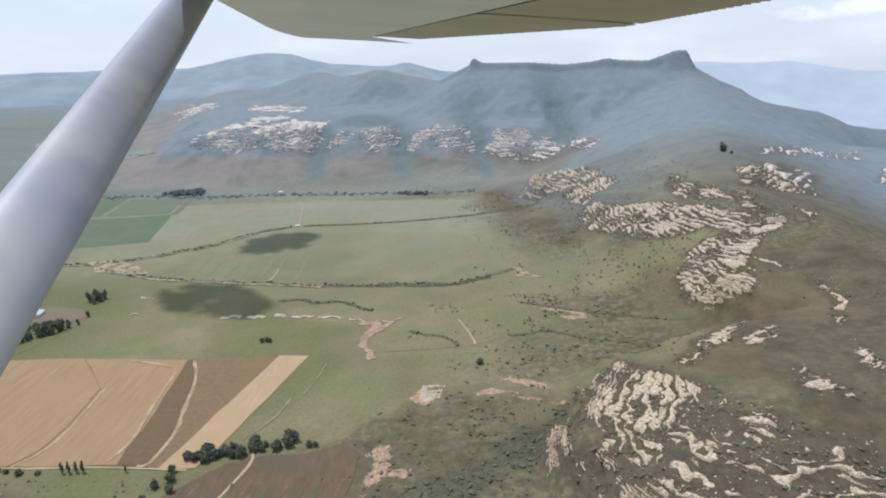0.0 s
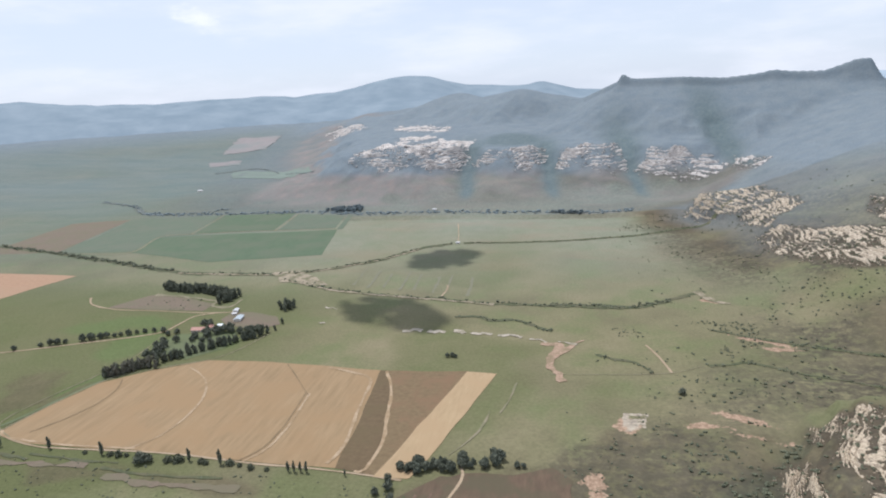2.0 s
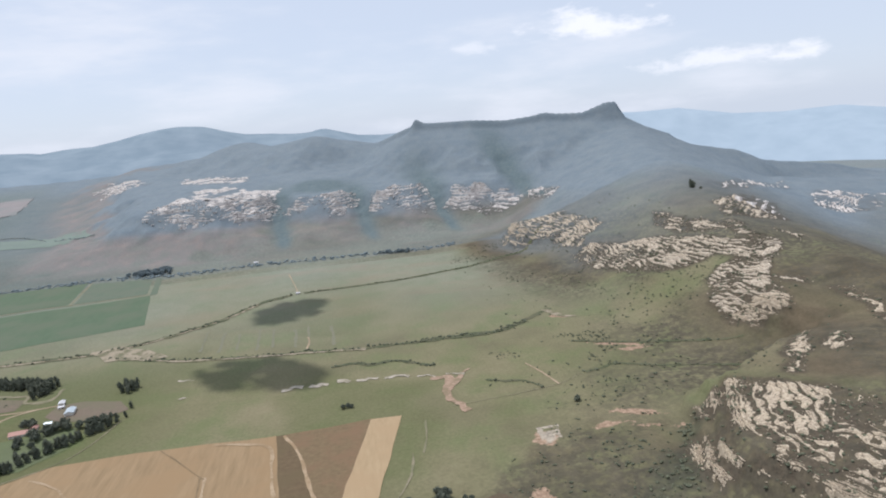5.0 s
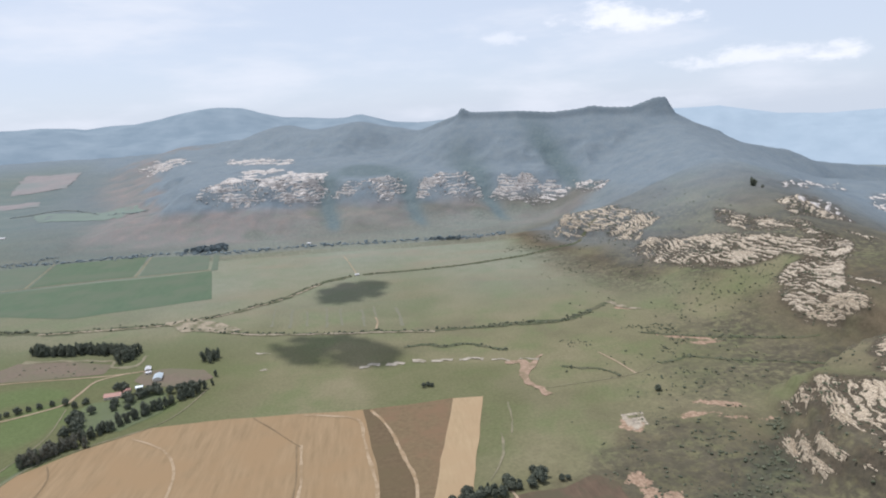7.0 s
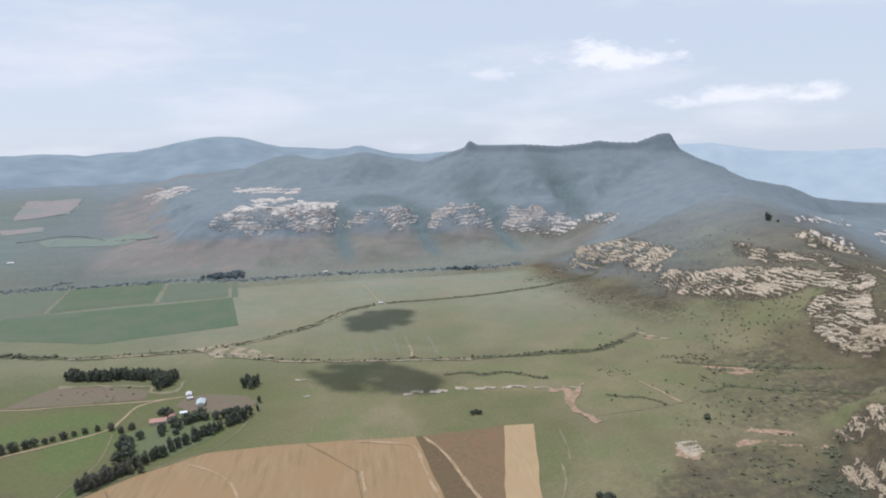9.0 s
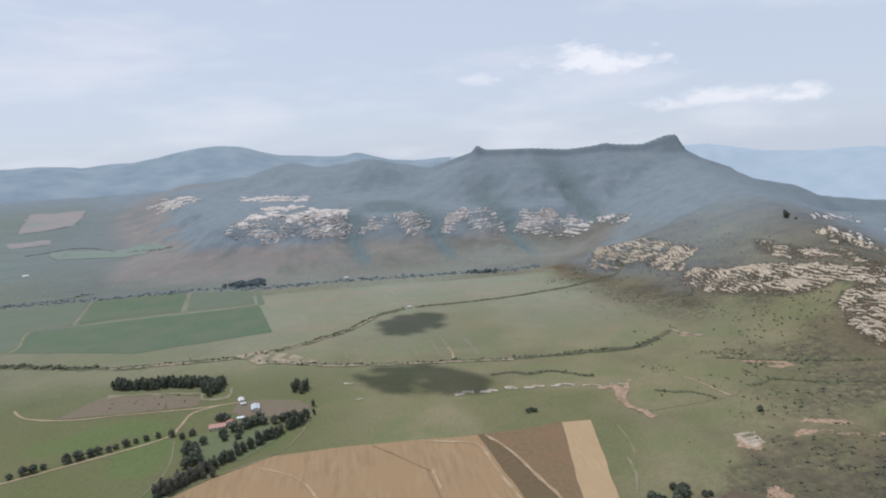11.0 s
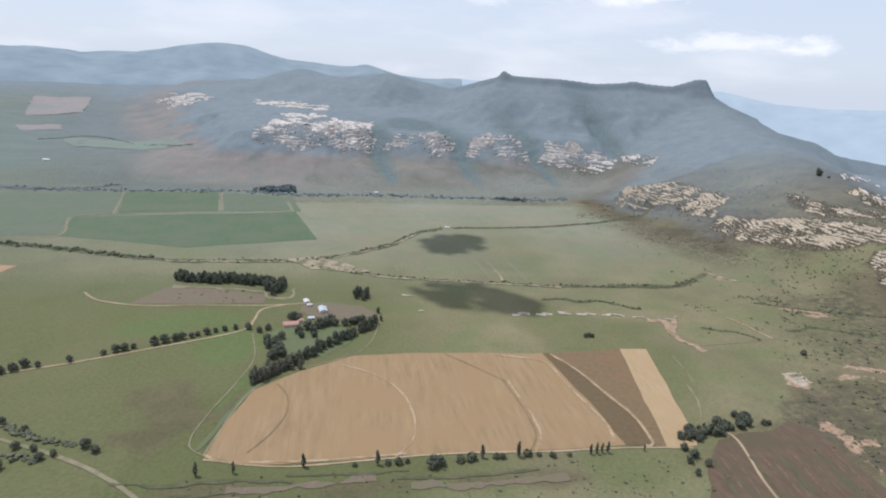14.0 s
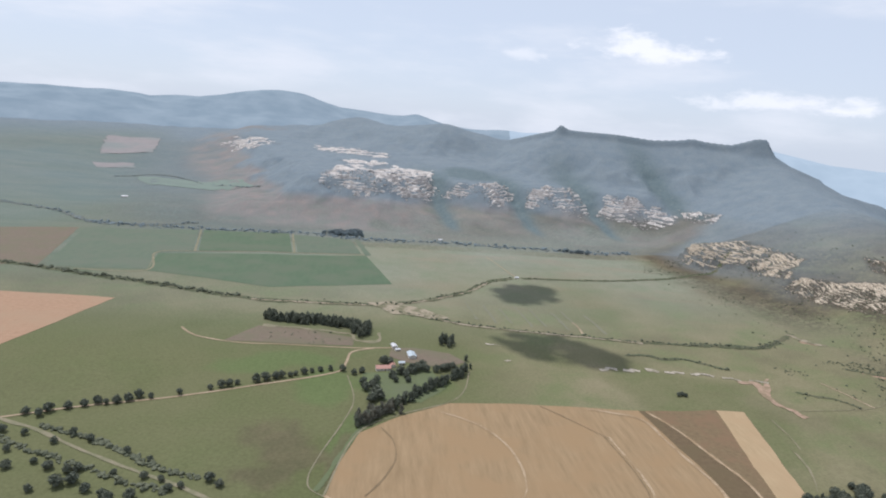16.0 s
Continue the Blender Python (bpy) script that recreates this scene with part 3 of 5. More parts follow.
def draped(name, outline, material, label, category, lift=0.25, cell=14.0, kind="structure", wobble=2.0):
    """A piece of land cover laid on the ground, with a slightly uneven edge."""
    ring = []
    for (ax, ay), (bx, by) in zip(outline, outline[1:] + outline[:1]):
        n = max(1, int(math.hypot(bx - ax, by - ay) / 9))
        for i in range(n):
            px, py = ax + (bx - ax) * i / n, ay + (by - ay) * i / n
            ring.append((px + wobble * float(fbm(np.array(px), np.array(py), 25, 5, 2)), py + wobble * float(fbm(np.array(px), np.array(py), 25, 6, 2))))
    bm = bmesh.new()
    bm.faces.new([bm.verts.new((px, py, 0)) for px, py in ring])
    lo = [min(p[i] for p in ring) for i in (0, 1)]
    hi = [max(p[i] for p in ring) for i in (0, 1)]
    for axis in (0, 1):
        v = lo[axis] + cell
        while v < hi[axis]:
            co, no = [0, 0, 0], [0, 0, 0]
            co[axis], no[axis] = v, 1
            bmesh.ops.bisect_plane(bm, geom=bm.verts[:] + bm.edges[:] + bm.faces[:], plane_co=co, plane_no=no)
            v += cell
    bmesh.ops.triangulate(bm, faces=bm.faces[:])
    xs, ys = np.array([v.co.x for v in bm.verts]), np.array([v.co.y for v in bm.verts])
    zs, _ = land(xs, ys)
    for v, z in zip(bm.verts, zs):
        v.co.z = z + lift
    bmesh.ops.recalc_face_normals(bm, faces=bm.faces[:])
    if sum(f.normal.z for f in bm.faces) < 0:
        bmesh.ops.reverse_faces(bm, faces=bm.faces[:])
    return tagged(part(name, bm, material, smooth=True), label, category, kind=kind)


def curve_points(pts, step=5.0):
    """A smooth line through points (Catmull-Rom), every few metres."""
    p = [np.array(q, float) for q in ([pts[0]] + list(pts) + [pts[-1]])]
    out = []
    for a, b, c, d in zip(p, p[1:], p[2:], p[3:]):
        n = max(2, int(np.linalg.norm(c - b) / step))
        for i in range(n):
            t = i / n
            out.append(0.5 * (2 * b + (c - a) * t + (2 * a - 5 * b + 4 * c - d) * t * t + (3 * b - a - 3 * c + d) * t ** 3))
    out.append(p[-1])
    return np.array(out)


def ribbon(name, pts, width, material, label, category, lift=0.4, rag=0.35, seed=3, step=5.0):
    """A track or stream bed along a line, with a ragged edge."""
    line = curve_points(pts, step)
    tan = np.gradient(line, axis=0)
    tan /= np.linalg.norm(tan, axis=1)[:, None] + 1e-9
    side = np.stack([-tan[:, 1], tan[:, 0]], -1)
    rows = []
    for k in (-1, 0, 1):
        w = width / 2 * k * (1 + rag * 2 * fbm(line[:, 0] + 400 * k, line[:, 1], 14, seed, 3))
        rows.append(line + side * w[:, None])
    co = np.stack(rows, 1).reshape(-1, 2)
    z, _ = land(co[:, 0], co[:, 1])
    n = len(line)
    faces = [(3 * i + j, 3 * i + j + 1, 3 * i + j + 4, 3 * i + j + 3) for i in range(n - 1) for j in (0, 1)]
    faces = [f[::-1] for f in faces]
    me = raw_mesh(name, np.c_[co, z + lift], faces, material)
    me.polygons.foreach_set("use_smooth", np.ones(len(me.polygons), bool))
    return tagged(new(name, me), label, category, kind="structure")


# ---- fields and tracks ----
draped("wheat_field", [(-583, 393), (-578, 428), (-560, 493), (-520, 528), (-470, 555), (-398, 559), (-330, 557), (-264, 553), (-257, 490), (-249, 430), (-247, 381),
                       (-319, 380), (-431, 382), (-494, 378), (-555, 381)], M_WHEAT, "ripe tan wheat stubble field beside the homestead", "field")
draped("fallow_strip", [(-264, 553), (-254, 552), (-236, 505), (-227, 463), (-219, 420), (-221, 378), (-247, 381), (-249, 430), (-257, 490)], M_OLIVE, "dark olive strip of dry weeds between crops", "field", lift=0.3)
draped("ploughed_field", [(-254, 552), (-170, 560), (-213, 375), (-221, 378), (-219, 420), (-227, 463), (-236, 505)], M_BROWN, "brown ploughed field beside the straw strip", "field", lift=0.35)
draped("straw_strip", [(-171, 559), (-140, 557), (-179, 392), (-186, 376), (-213, 375)], M_PALE, "pale cut straw strip at the end of the fields", "field", lift=0.4)
draped("green_field", [(-935, 1012), (-961, 1138), (-573, 1214), (-522, 1005), (-725, 954)], M_CROP, "large deep green irrigated crop field", "field", wobble=1)
draped("green_field", [(-898, 1175), (-944, 1378), (-757, 1396), (-723, 1209)], M_CROP, "green crop field behind the tan farm lane", "field", wobble=1)
draped("green_field", [(-712, 1211), (-745, 1385), (-612, 1362), (-584, 1226)], M_CROP2, "small green crop field behind the tan farm lane", "field", wobble=1)
draped("green_field", [(-1099, 1013), (-940, 1021), (-968, 1145), (-908, 1172), (-955, 1376), (-1179, 1332)], M_CROP2, "dull green crop field beside the stream", "field", wobble=1)
draped("pink_field", [(-924, 859), (-1084, 868), (-1330, 880), (-1300, 560), (-972, 668)], M_PINK, "bare pinkish ploughed field", "field")
draped("brown_field", [(-1110, 1013), (-1190, 1332), (-1330, 1290), (-1280, 990)], M_TILL, "brown tilled field beside green crops", "field")
draped("paddock", [(-705, 770), (-640, 762), (-577, 738), (-576, 710), (-660, 709), (-735, 712)], M_TILL, "bare greyish brown paddock below the plantation", "paddock", lift=0.3)
draped("farm_yard", [(-528, 706), (-499, 708), (-455, 694), (-438, 668), (-462, 650), (-482, 652), (-512, 662), (-530, 680)], M_TILL, "bare brown farm yard between sheds", "yard", lift=0.35)
draped("lawn", [(-562, 630), (-518, 632), (-480, 638), (-469, 589), (-499, 557), (-545, 560), (-560, 590)], M_LUSH, "green lawn between the homestead trees", "lawn", lift=0.3)
draped("scrub_field", [(-198, 344), (-165, 382), (-131, 390), (-91, 398), (-72, 402), (-62, 388), (-63, 357), (-66, 322), (-70, 255), (-240, 255)], M_SCRUB, "reddish brown rough field with furrow lines", "field", lift=0.35, wobble=10)
for k in range(12):
    x0 = -186 + 10.5 * k + 3 * math.sin(5 * k)
    ribbon("furrow_line", [(x0 - 14, 268), (x0 - 4, 315 + 4 * (k % 3)), (x0 + 3, 356 + 3 * k % 7)], 1.6 + 0.5 * (k % 2), M_RUST if k % 3 else M_REED, "faint furrow in the rough red veld", "bank", rag=1.2, lift=0.5, seed=200 + k)
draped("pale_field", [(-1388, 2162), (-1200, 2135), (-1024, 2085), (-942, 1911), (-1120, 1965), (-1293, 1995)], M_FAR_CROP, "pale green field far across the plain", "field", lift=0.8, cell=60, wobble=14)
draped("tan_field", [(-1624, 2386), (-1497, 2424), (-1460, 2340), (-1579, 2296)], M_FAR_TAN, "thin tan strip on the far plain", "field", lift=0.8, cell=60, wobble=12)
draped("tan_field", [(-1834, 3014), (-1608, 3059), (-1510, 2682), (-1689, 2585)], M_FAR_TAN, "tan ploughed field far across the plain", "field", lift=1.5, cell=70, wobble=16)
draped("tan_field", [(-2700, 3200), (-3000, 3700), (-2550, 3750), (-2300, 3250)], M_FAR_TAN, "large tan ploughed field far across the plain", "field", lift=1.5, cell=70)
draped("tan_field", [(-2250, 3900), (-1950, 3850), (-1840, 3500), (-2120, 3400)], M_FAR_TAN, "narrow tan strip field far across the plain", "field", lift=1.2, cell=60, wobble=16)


TRACK_LABEL = "pale bare dirt farm track"
ribbon("avenue_road", [(-1000, 455), (-876, 503), (-818, 528), (-739, 556), (-668, 588), (-592, 628), (-582, 655), (-576, 690), (-548, 705)], 3.0, M_TRACK, "pale straight dirt road lined with trees", "road", rag=0.15)
ribbon("dirt_track", [(-799, 752), (-771, 722), (-718, 706), (-660, 706), (-579, 703), (-522, 708)], 2.8, M_TRACK, TRACK_LABEL + " past the paddock", "track")
ribbon("dirt_track", [(-551, 381), (-590, 400), (-598, 420), (-592, 455), (-577, 509), (-568, 560), (-578, 620)], 1.2, M_LANE, TRACK_LABEL + " with a loop beside the wheat", "track")
ribbon("dirt_track", [(-583, 390), (-530, 377), (-494, 376), (-431, 380), (-380, 381), (-319, 378), (-251, 378), (-190, 374)], 2.2, M_TRACK, TRACK_LABEL + " along the wheat field", "track")
ribbon("dirt_track", [(-584, 395), (-562, 490), (-522, 529), (-472, 556), (-450, 585), (-436, 640)], 1.4, M_LANE, TRACK_LABEL + " under the homestead trees", "track")
PALE_PATH = "pale worn path across the wheat"
ribbon("field_path", [(-319, 495), (-316, 470), (-313, 440), (-313, 412), (-317, 394), (-326, 379)], 2.8, M_FURROW, PALE_PATH, "path", lift=0.5, rag=0.6)
ribbon("weedy_furrow", [(-323, 495), (-320, 470), (-317, 440), (-317, 412), (-321, 394), (-330, 380)], 1.4, M_RUT, "dark weedy furrow along the worn path", "path", lift=0.5)
ribbon("field_path", [(-372, 556), (-350, 530), (-330, 505), (-319, 492)], 1.2, M_RUT, "thin dark furrow across the wheat", "path", lift=0.5, rag=0.6)
ribbon("field_path", [(-480, 536), (-453, 518), (-436, 500), (-422, 470), (-418, 435), (-422, 404), (-438, 381)], 2.2, M_FURROW, PALE_PATH, "path", lift=0.5, rag=0.7)
ribbon("field_path", [(-540, 503), (-529, 481), (-527, 450), (-537, 421), (-552, 396)], 1.5, M_RUT, "dark weedy furrow across the wheat", "path", lift=0.5, rag=0.6)
ribbon("field_path", [(-322, 552), (-295, 546), (-268, 532), (-261, 487), (-254, 440), (-251, 405), (-256, 386)], 3.0, M_FURROW, "pale path along the weedy strip", "path", lift=0.55, rag=0.6)
ribbon("field_path", [(-256, 551), (-238, 508), (-229, 466), (-220, 422), (-222, 383), (-230, 380)], 3.0, M_FURROW, "pale path along the ploughed field", "path", lift=0.55, rag=0.6)
ribbon("field_path", [(-583, 396), (-571, 387), (-535, 383), (-494, 381), (-431, 384)], 2.4, M_FURROW, "pale headland along the wheat", "path", lift=0.5, rag=0.6)

for k, line in enumerate(([(-137, 483), (-140, 458), (-149, 432), (-161, 411)], [(-118, 540), (-122, 505), (-128, 480)])):
    ribbon("bare_streak", line, 1.5, M_LANE, "thin bare streak in the rough grass", "track", rag=1.2, seed=170 + k, step=3.0)
ribbon("farm_lane", [(-1050, 1005), (-937, 1016), (-966, 1142), (-903, 1168), (-720, 1203), (-578, 1222)], 4, M_LANE, "pale lane between green fields", "lane", rag=0.2)
ribbon("farm_lane", [(-903, 1168), (-950, 1380)], 4, M_LANE, "pale lane between green fields", "lane", rag=0.2)
ribbon("farm_lane", [(-718, 1205), (-748, 1392)], 4, M_LANE, "pale lane between green fields", "lane", rag=0.2)
ribbon("farm_lane", [(-568, 1215), (-600, 1370)], 12, M_CROP2, "pale green grass strip beside the field", "lane", rag=0.2)
ribbon("dirt_track", [(-281, 1095), (-296, 1180), (-312, 1260)], 1.8, M_TRACK, "faint dirt track up to the hills", "track")
ribbon("dirt_track", [(-249, 838), (-246, 815), (-248, 790)], 2.5, M_TRACK, "short pale track down to the stream", "track")
ribbon("dirt_track", [(-87, 560), (-20, 566), (32, 573), (62, 590)], 0.8, M_LANE, "thin pale track over the grass", "track")
ribbon("dirt_track", [(32, 573), (24, 610), (14, 640)], 2.6, M_TRACK, "short bare track", "track")
ribbon("dirt_track", [(-150, 400), (-145, 380), (-158, 330), (-166, 280)], 2.0, M_TRACK, "narrow winding dirt track beside the grove", "track")
ribbon("sunken_road", [(-1000, 560), (-874, 500), (-839, 485), (-795, 459), (-743, 431), (-688, 403), (-639, 369), (-600, 330)], 3.6, M_LANE, "grassy dirt road between hedges", "road")
STREAM = "eroded stream bed with dark scrub banks"
ribbon("stream_bed", [(-1400, 1080), (-1089, 999), (-1007, 972), (-868, 928), (-738, 887), (-617, 884), (-542, 886), (-473, 915), (-394, 981), (-346, 1050), (-290, 1086)], 13, M_REED, STREAM, "stream", rag=0.6, lift=0.35)
ribbon("stream_bank", [(-738, 884), (-617, 881), (-542, 884), (-473, 912), (-394, 978), (-346, 1047)], 5, M_BANK, "pale eroded stream bank", "bank", rag=0.9, lift=0.7, seed=8)
ribbon("stream_bed", [(-270, 1092), (-218, 1096), (-120, 1102), (-33, 1121), (60, 1150), (161, 1183), (230, 1230)], 9, M_REED, STREAM, "stream", rag=0.5)
ribbon("stream_bed", [(-545, 880), (-525, 857), (-427, 812), (-363, 796), (-250, 776), (-169, 763), (-82, 761), (8, 759), (63, 796), (110, 830)], 8, M_REED, STREAM, "stream", rag=0.7)
ribbon("stream_bank", [(-560, 890), (-525, 860), (-470, 832), (-427, 809), (-363, 793), (-250, 774), (-169, 761)], 5, M_BANK, "pale eroded stream bank", "bank", rag=1.0, lift=0.7, seed=12)
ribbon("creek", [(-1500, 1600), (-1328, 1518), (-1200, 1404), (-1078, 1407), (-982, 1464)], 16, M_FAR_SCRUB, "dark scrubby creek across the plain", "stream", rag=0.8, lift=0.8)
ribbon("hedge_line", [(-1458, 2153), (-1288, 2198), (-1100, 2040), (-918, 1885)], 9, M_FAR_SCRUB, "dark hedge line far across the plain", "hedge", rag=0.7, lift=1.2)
ribbon("reed_bed", [(-95, 764), (-50, 762), (8, 762)], 12, M_REED, "dark reedy hollow in the grass", "reeds", rag=0.5, lift=0.6)
ribbon("stream_bed", [(-212, 711), (-179, 715), (-166, 705), (-129, 704), (-113, 691), (-90, 670)], 7, M_REED, "thin scrubby ditch across the grass", "ditch", rag=1.0)
ribbon("stream_bed", [(-40, 610), (-21, 601), (1, 592), (13, 574)], 3.5, M_REED, "thin scrubby ditch across the grass", "ditch", rag=1.0)
ribbon("stream_bed", [(70, 592), (92, 600), (114, 605), (133, 593), (152, 577), (191, 556), (230, 540)], 5, M_REED, "thin scrubby ditch below the slope", "ditch", rag=0.9)
ribbon("stream_bed", [(90, 693), (118, 680), (159, 657), (196, 636), (238, 610), (267, 600)], 4.5, M_REED, "thin scrubby ditch below the slope", "ditch", rag=0.8)
for k, (x0, y0, x1, y1, wd) in enumerate(((-385, 676, -378, 677, 4), (-268, 659, -244, 664, 6), (-236, 662, -214, 663, 6), (-205, 663, -190, 660, 5), (-182, 661, -158, 658, 4), (-150, 657, -122, 651, 6), (-112, 647, -92, 641, 5), (-80, 640, -60, 634, 6), (-400, 733, -380, 728, 3))):
    ribbon("clay_bank", [(x0 - 1, y0 + 1), ((2 * x0 + x1) / 3, y0 - 2 + 3 * (k % 2)), ((x0 + x1) / 2, (y0 + y1) / 2 + 2.5), (x1 - 1, y1 - 1)], wd * 0.8, M_CHALK, "bare white clay bank in the grass", "bank", rag=1.7, lift=0.6, seed=60 + k, step=2.0)
for k in range(8):
    x0, y1 = -404 + 26 * k + 5 * math.sin(3 * k), 922 - 5 * k
    ribbon("erosion_line", [(x0, y1 - 8 * (k % 3)), (x0 + 3, y1 - 40), (x0 + 7, y1 - 88 - 7 * (k % 2))], 3.4 + k % 2, M_SLOT, "faint pale earth bank across the pasture", "bank", rag=0.7, lift=0.3, seed=80 + k, step=8.0)
for k, (pts, wd) in enumerate((([(-640, 368), (-600, 361), (-556, 363), (-515, 357)], 3.5), ([(-520, 366), (-470, 362), (-430, 364)], 2.5), ([(-660, 352), (-610, 348), (-560, 350)], 3.0), ([(-440, 356), (-390, 352), (-330, 356)], 2.5))):
    ribbon("scrub_line", pts, wd, M_REED, "dark scrubby furrow on the rough ground", "scrub", rag=0.9, lift=0.45, seed=120 + k)
for k, (pts, wd) in enumerate((([(-560, 354), (-510, 352), (-455, 357)], 8), ([(-430, 347), (-380, 343), (-310, 346)], 7), ([(-640, 340), (-590, 338), (-530, 343)], 9))):
    ribbon("earth_strip", pts, wd, M_TILL, "bare brown earth strip below the wheat", "bank", rag=0.9, lift=0.4, seed=130 + k)
ribbon("grass_verge", [(-590, 402), (-578, 440), (-566, 480), (-558, 500), (-545, 515)], 4.5, M_LUSH, "bright green grass verge along the wheat", "verge", rag=0.6, lift=0.35)
ribbon("sandy_strip", [(-700, 772), (-660, 768), (-600, 756), (-578, 748), (-572, 728), (-545, 728), (-543, 760)], 6, M_LANE, "pale sandy strip beside the plantation", "bank", rag=0.9, lift=0.45)
ribbon("eroded_gully", [(-100, 637), (-79, 633), (-84, 612), (-89, 583), (-80, 560), (-74, 545)], 7, M_GULLY, "reddish eroded gully in the grass", "gully", rag=1.0, lift=0.5, step=3.0)
ribbon("eroded_gully", [(-52, 648), (-66, 632), (-76, 615), (-88, 597)], 6, M_GULLY, "reddish branch of the eroded gully", "gully", rag=1.0, lift=0.55, step=3.0, seed=5)
ribbon("eroded_bank", [(100, 828), (106, 803), (116, 790), (133, 784)], 7, M_BANK, "pale bare bank at the foot of the slope", "bank", rag=1.1, lift=0.5, step=3.0, seed=6)
draped("eroded_bank", [(-562, 900), (-526, 906), (-470, 862), (-440, 835), (-470, 828), (-520, 850)], M_BANK, "pale eroded ground at the stream crossing", "bank", lift=0.6, wobble=14, cell=8)


# ---- far ranges ----
def far_range():
    """The mountain ring at the end of the plain."""
    azs = [-180, -120, -75, -55, -42, -38.5, -34.5, -30, -26.5, -23, -20.5, -17.4, -16, -14, -12.5, -10.7, -9.7, -7.2, -5.6, -4, -1.5, -0.4, 2.6, 6, 15, 25, 28, 31, 35.5, 38.7, 42.8, 46, 60, 90, 140, 180]
    tops = [250, 240, 280, 330, 322, 292, 285, 300, 300, 268, 292, 332, 360, 388, 392, 383, 364, 296, 285, 294, 285, 305, 244, 220, 240, 258, 245, 252, 186, 178, 196, 162, 180, 240, 250, 250]
    n = 900
    az = np.linspace(-180, 180, n)
    top = np.interp(az, azs, tops) + 7 * fbm(az, az * 0, 3.0, 101, 4)
    rows = [(3700, -0.15), (3950, 0.22), (4150, 0.45), (4350, 0.72), (4500, 0.92), (4600, 1.0), (4700, 0.9)]
    co = []
    for r, share in rows:
        x, y = -275 + r * np.sin(np.radians(az)), r * np.cos(np.radians(az))
        base, _ = land(x, y)
        z = base + (top - base) * share + 55 * fbm(az * 30, np.full(n, r), 260, 103, 4) * (0 < share < 0.95)
        co.append(np.stack([x, y, z], -1))
    co = np.concatenate(co)
    faces = [(j * n + i, j * n + i + 1, (j + 1) * n + i + 1, (j + 1) * n + i) for j in range(len(rows) - 1) for i in range(n - 1)]
    cut = int(n * (180 + 8) / 360)
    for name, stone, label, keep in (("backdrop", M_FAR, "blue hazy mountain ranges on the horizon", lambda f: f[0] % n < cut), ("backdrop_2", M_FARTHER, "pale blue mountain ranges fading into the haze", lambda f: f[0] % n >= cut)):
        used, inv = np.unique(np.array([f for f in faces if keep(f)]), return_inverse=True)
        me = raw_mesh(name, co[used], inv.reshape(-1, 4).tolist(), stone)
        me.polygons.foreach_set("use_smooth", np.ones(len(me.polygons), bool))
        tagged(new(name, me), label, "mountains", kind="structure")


# Blue base colour and added emission stand in for haze over the ranges.
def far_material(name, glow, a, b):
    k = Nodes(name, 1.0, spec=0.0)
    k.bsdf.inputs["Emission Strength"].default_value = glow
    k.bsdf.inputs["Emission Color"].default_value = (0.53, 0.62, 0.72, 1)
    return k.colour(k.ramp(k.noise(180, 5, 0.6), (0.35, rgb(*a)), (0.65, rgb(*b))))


M_FAR = far_material("hazy_far_hills", 0.25, (0.09, 0.125, 0.15), (0.14, 0.175, 0.20))
M_FARTHER = far_material("hazy_farther_hills", 0.52, (0.10, 0.135, 0.16), (0.14, 0.175, 0.20))
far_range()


# ---- clouds above the valley ----
def cloud(cx, cy, rx, ry, turn, seed):
    """A small cumulus whose shade falls on (cx, cy): a full middle and a frayed rim of small puffs."""
    rng = random.Random(seed)
    up = 1500
    px, py = cx + SUN_DIR.x / SUN_DIR.z * up, cy + SUN_DIR.y / SUN_DIR.z * up
    bm = bmesh.new()
    c, s = math.cos(radians(turn)), math.sin(radians(turn))
    for i in range(90):
        a, r = rng.uniform(0, 6.283), math.sqrt(rng.random())
        if i > 44:
            r = rng.uniform(0.8, 1.12)
        size = (rng.uniform(0.22, 0.36) if i <= 44 else rng.uniform(0.06, 0.15)) * min(rx, ry)
        u, v = rx * 0.9 * r * math.cos(a), ry * 0.9 * r * math.sin(a)
        m = Matrix.Translation((px + u * c - v * s, py + u * s + v * c, up + size * 0.5)) @ Matrix.Diagonal((size * 1.3, size, size * 0.8, 1))
        geo = bmesh.ops.create_icosphere(bm, subdivisions=2 if i <= 44 else 1, radius=1.0, matrix=m)
        for v in geo["verts"]:
            v.co += Vector((0, 0, 1)) * size * 0.25 * noise.noise(v.co / (size * 0.6)) + v.normal * size * 0.2 * noise.noise(v.co / (size * 0.4))
    return tagged(part("cloud", bm, M_CLOUD, smooth=True), "small white cumulus cloud drifting above the valley", "cloud", "fair weather clouds")


M_CLOUD = plain("cloud_white", (0.85, 0.86, 0.88), (0.92, 0.92, 0.93), 30, rough=1.0, spec=0.0)
cloud(-300, 722, 96, 46, -28, 4)
cloud(-290, 985, 52, 66, -25, 9)


# ---- sandstone ledges ----
def beds(x, y, h, s):
    """Height within the sandstone: the smooth slope without its small steps."""
    low = 38 * sstep(-10, 50, s + 7 * fbm(x, y, 46, 23, 2)) + 0.20 * np.clip(s - 40, 0, 260)
    low = smax(low, crest(x, y, SPUR, spur_fall), 20)
    return low + (h - low) * sstep(1420, 1560, y)


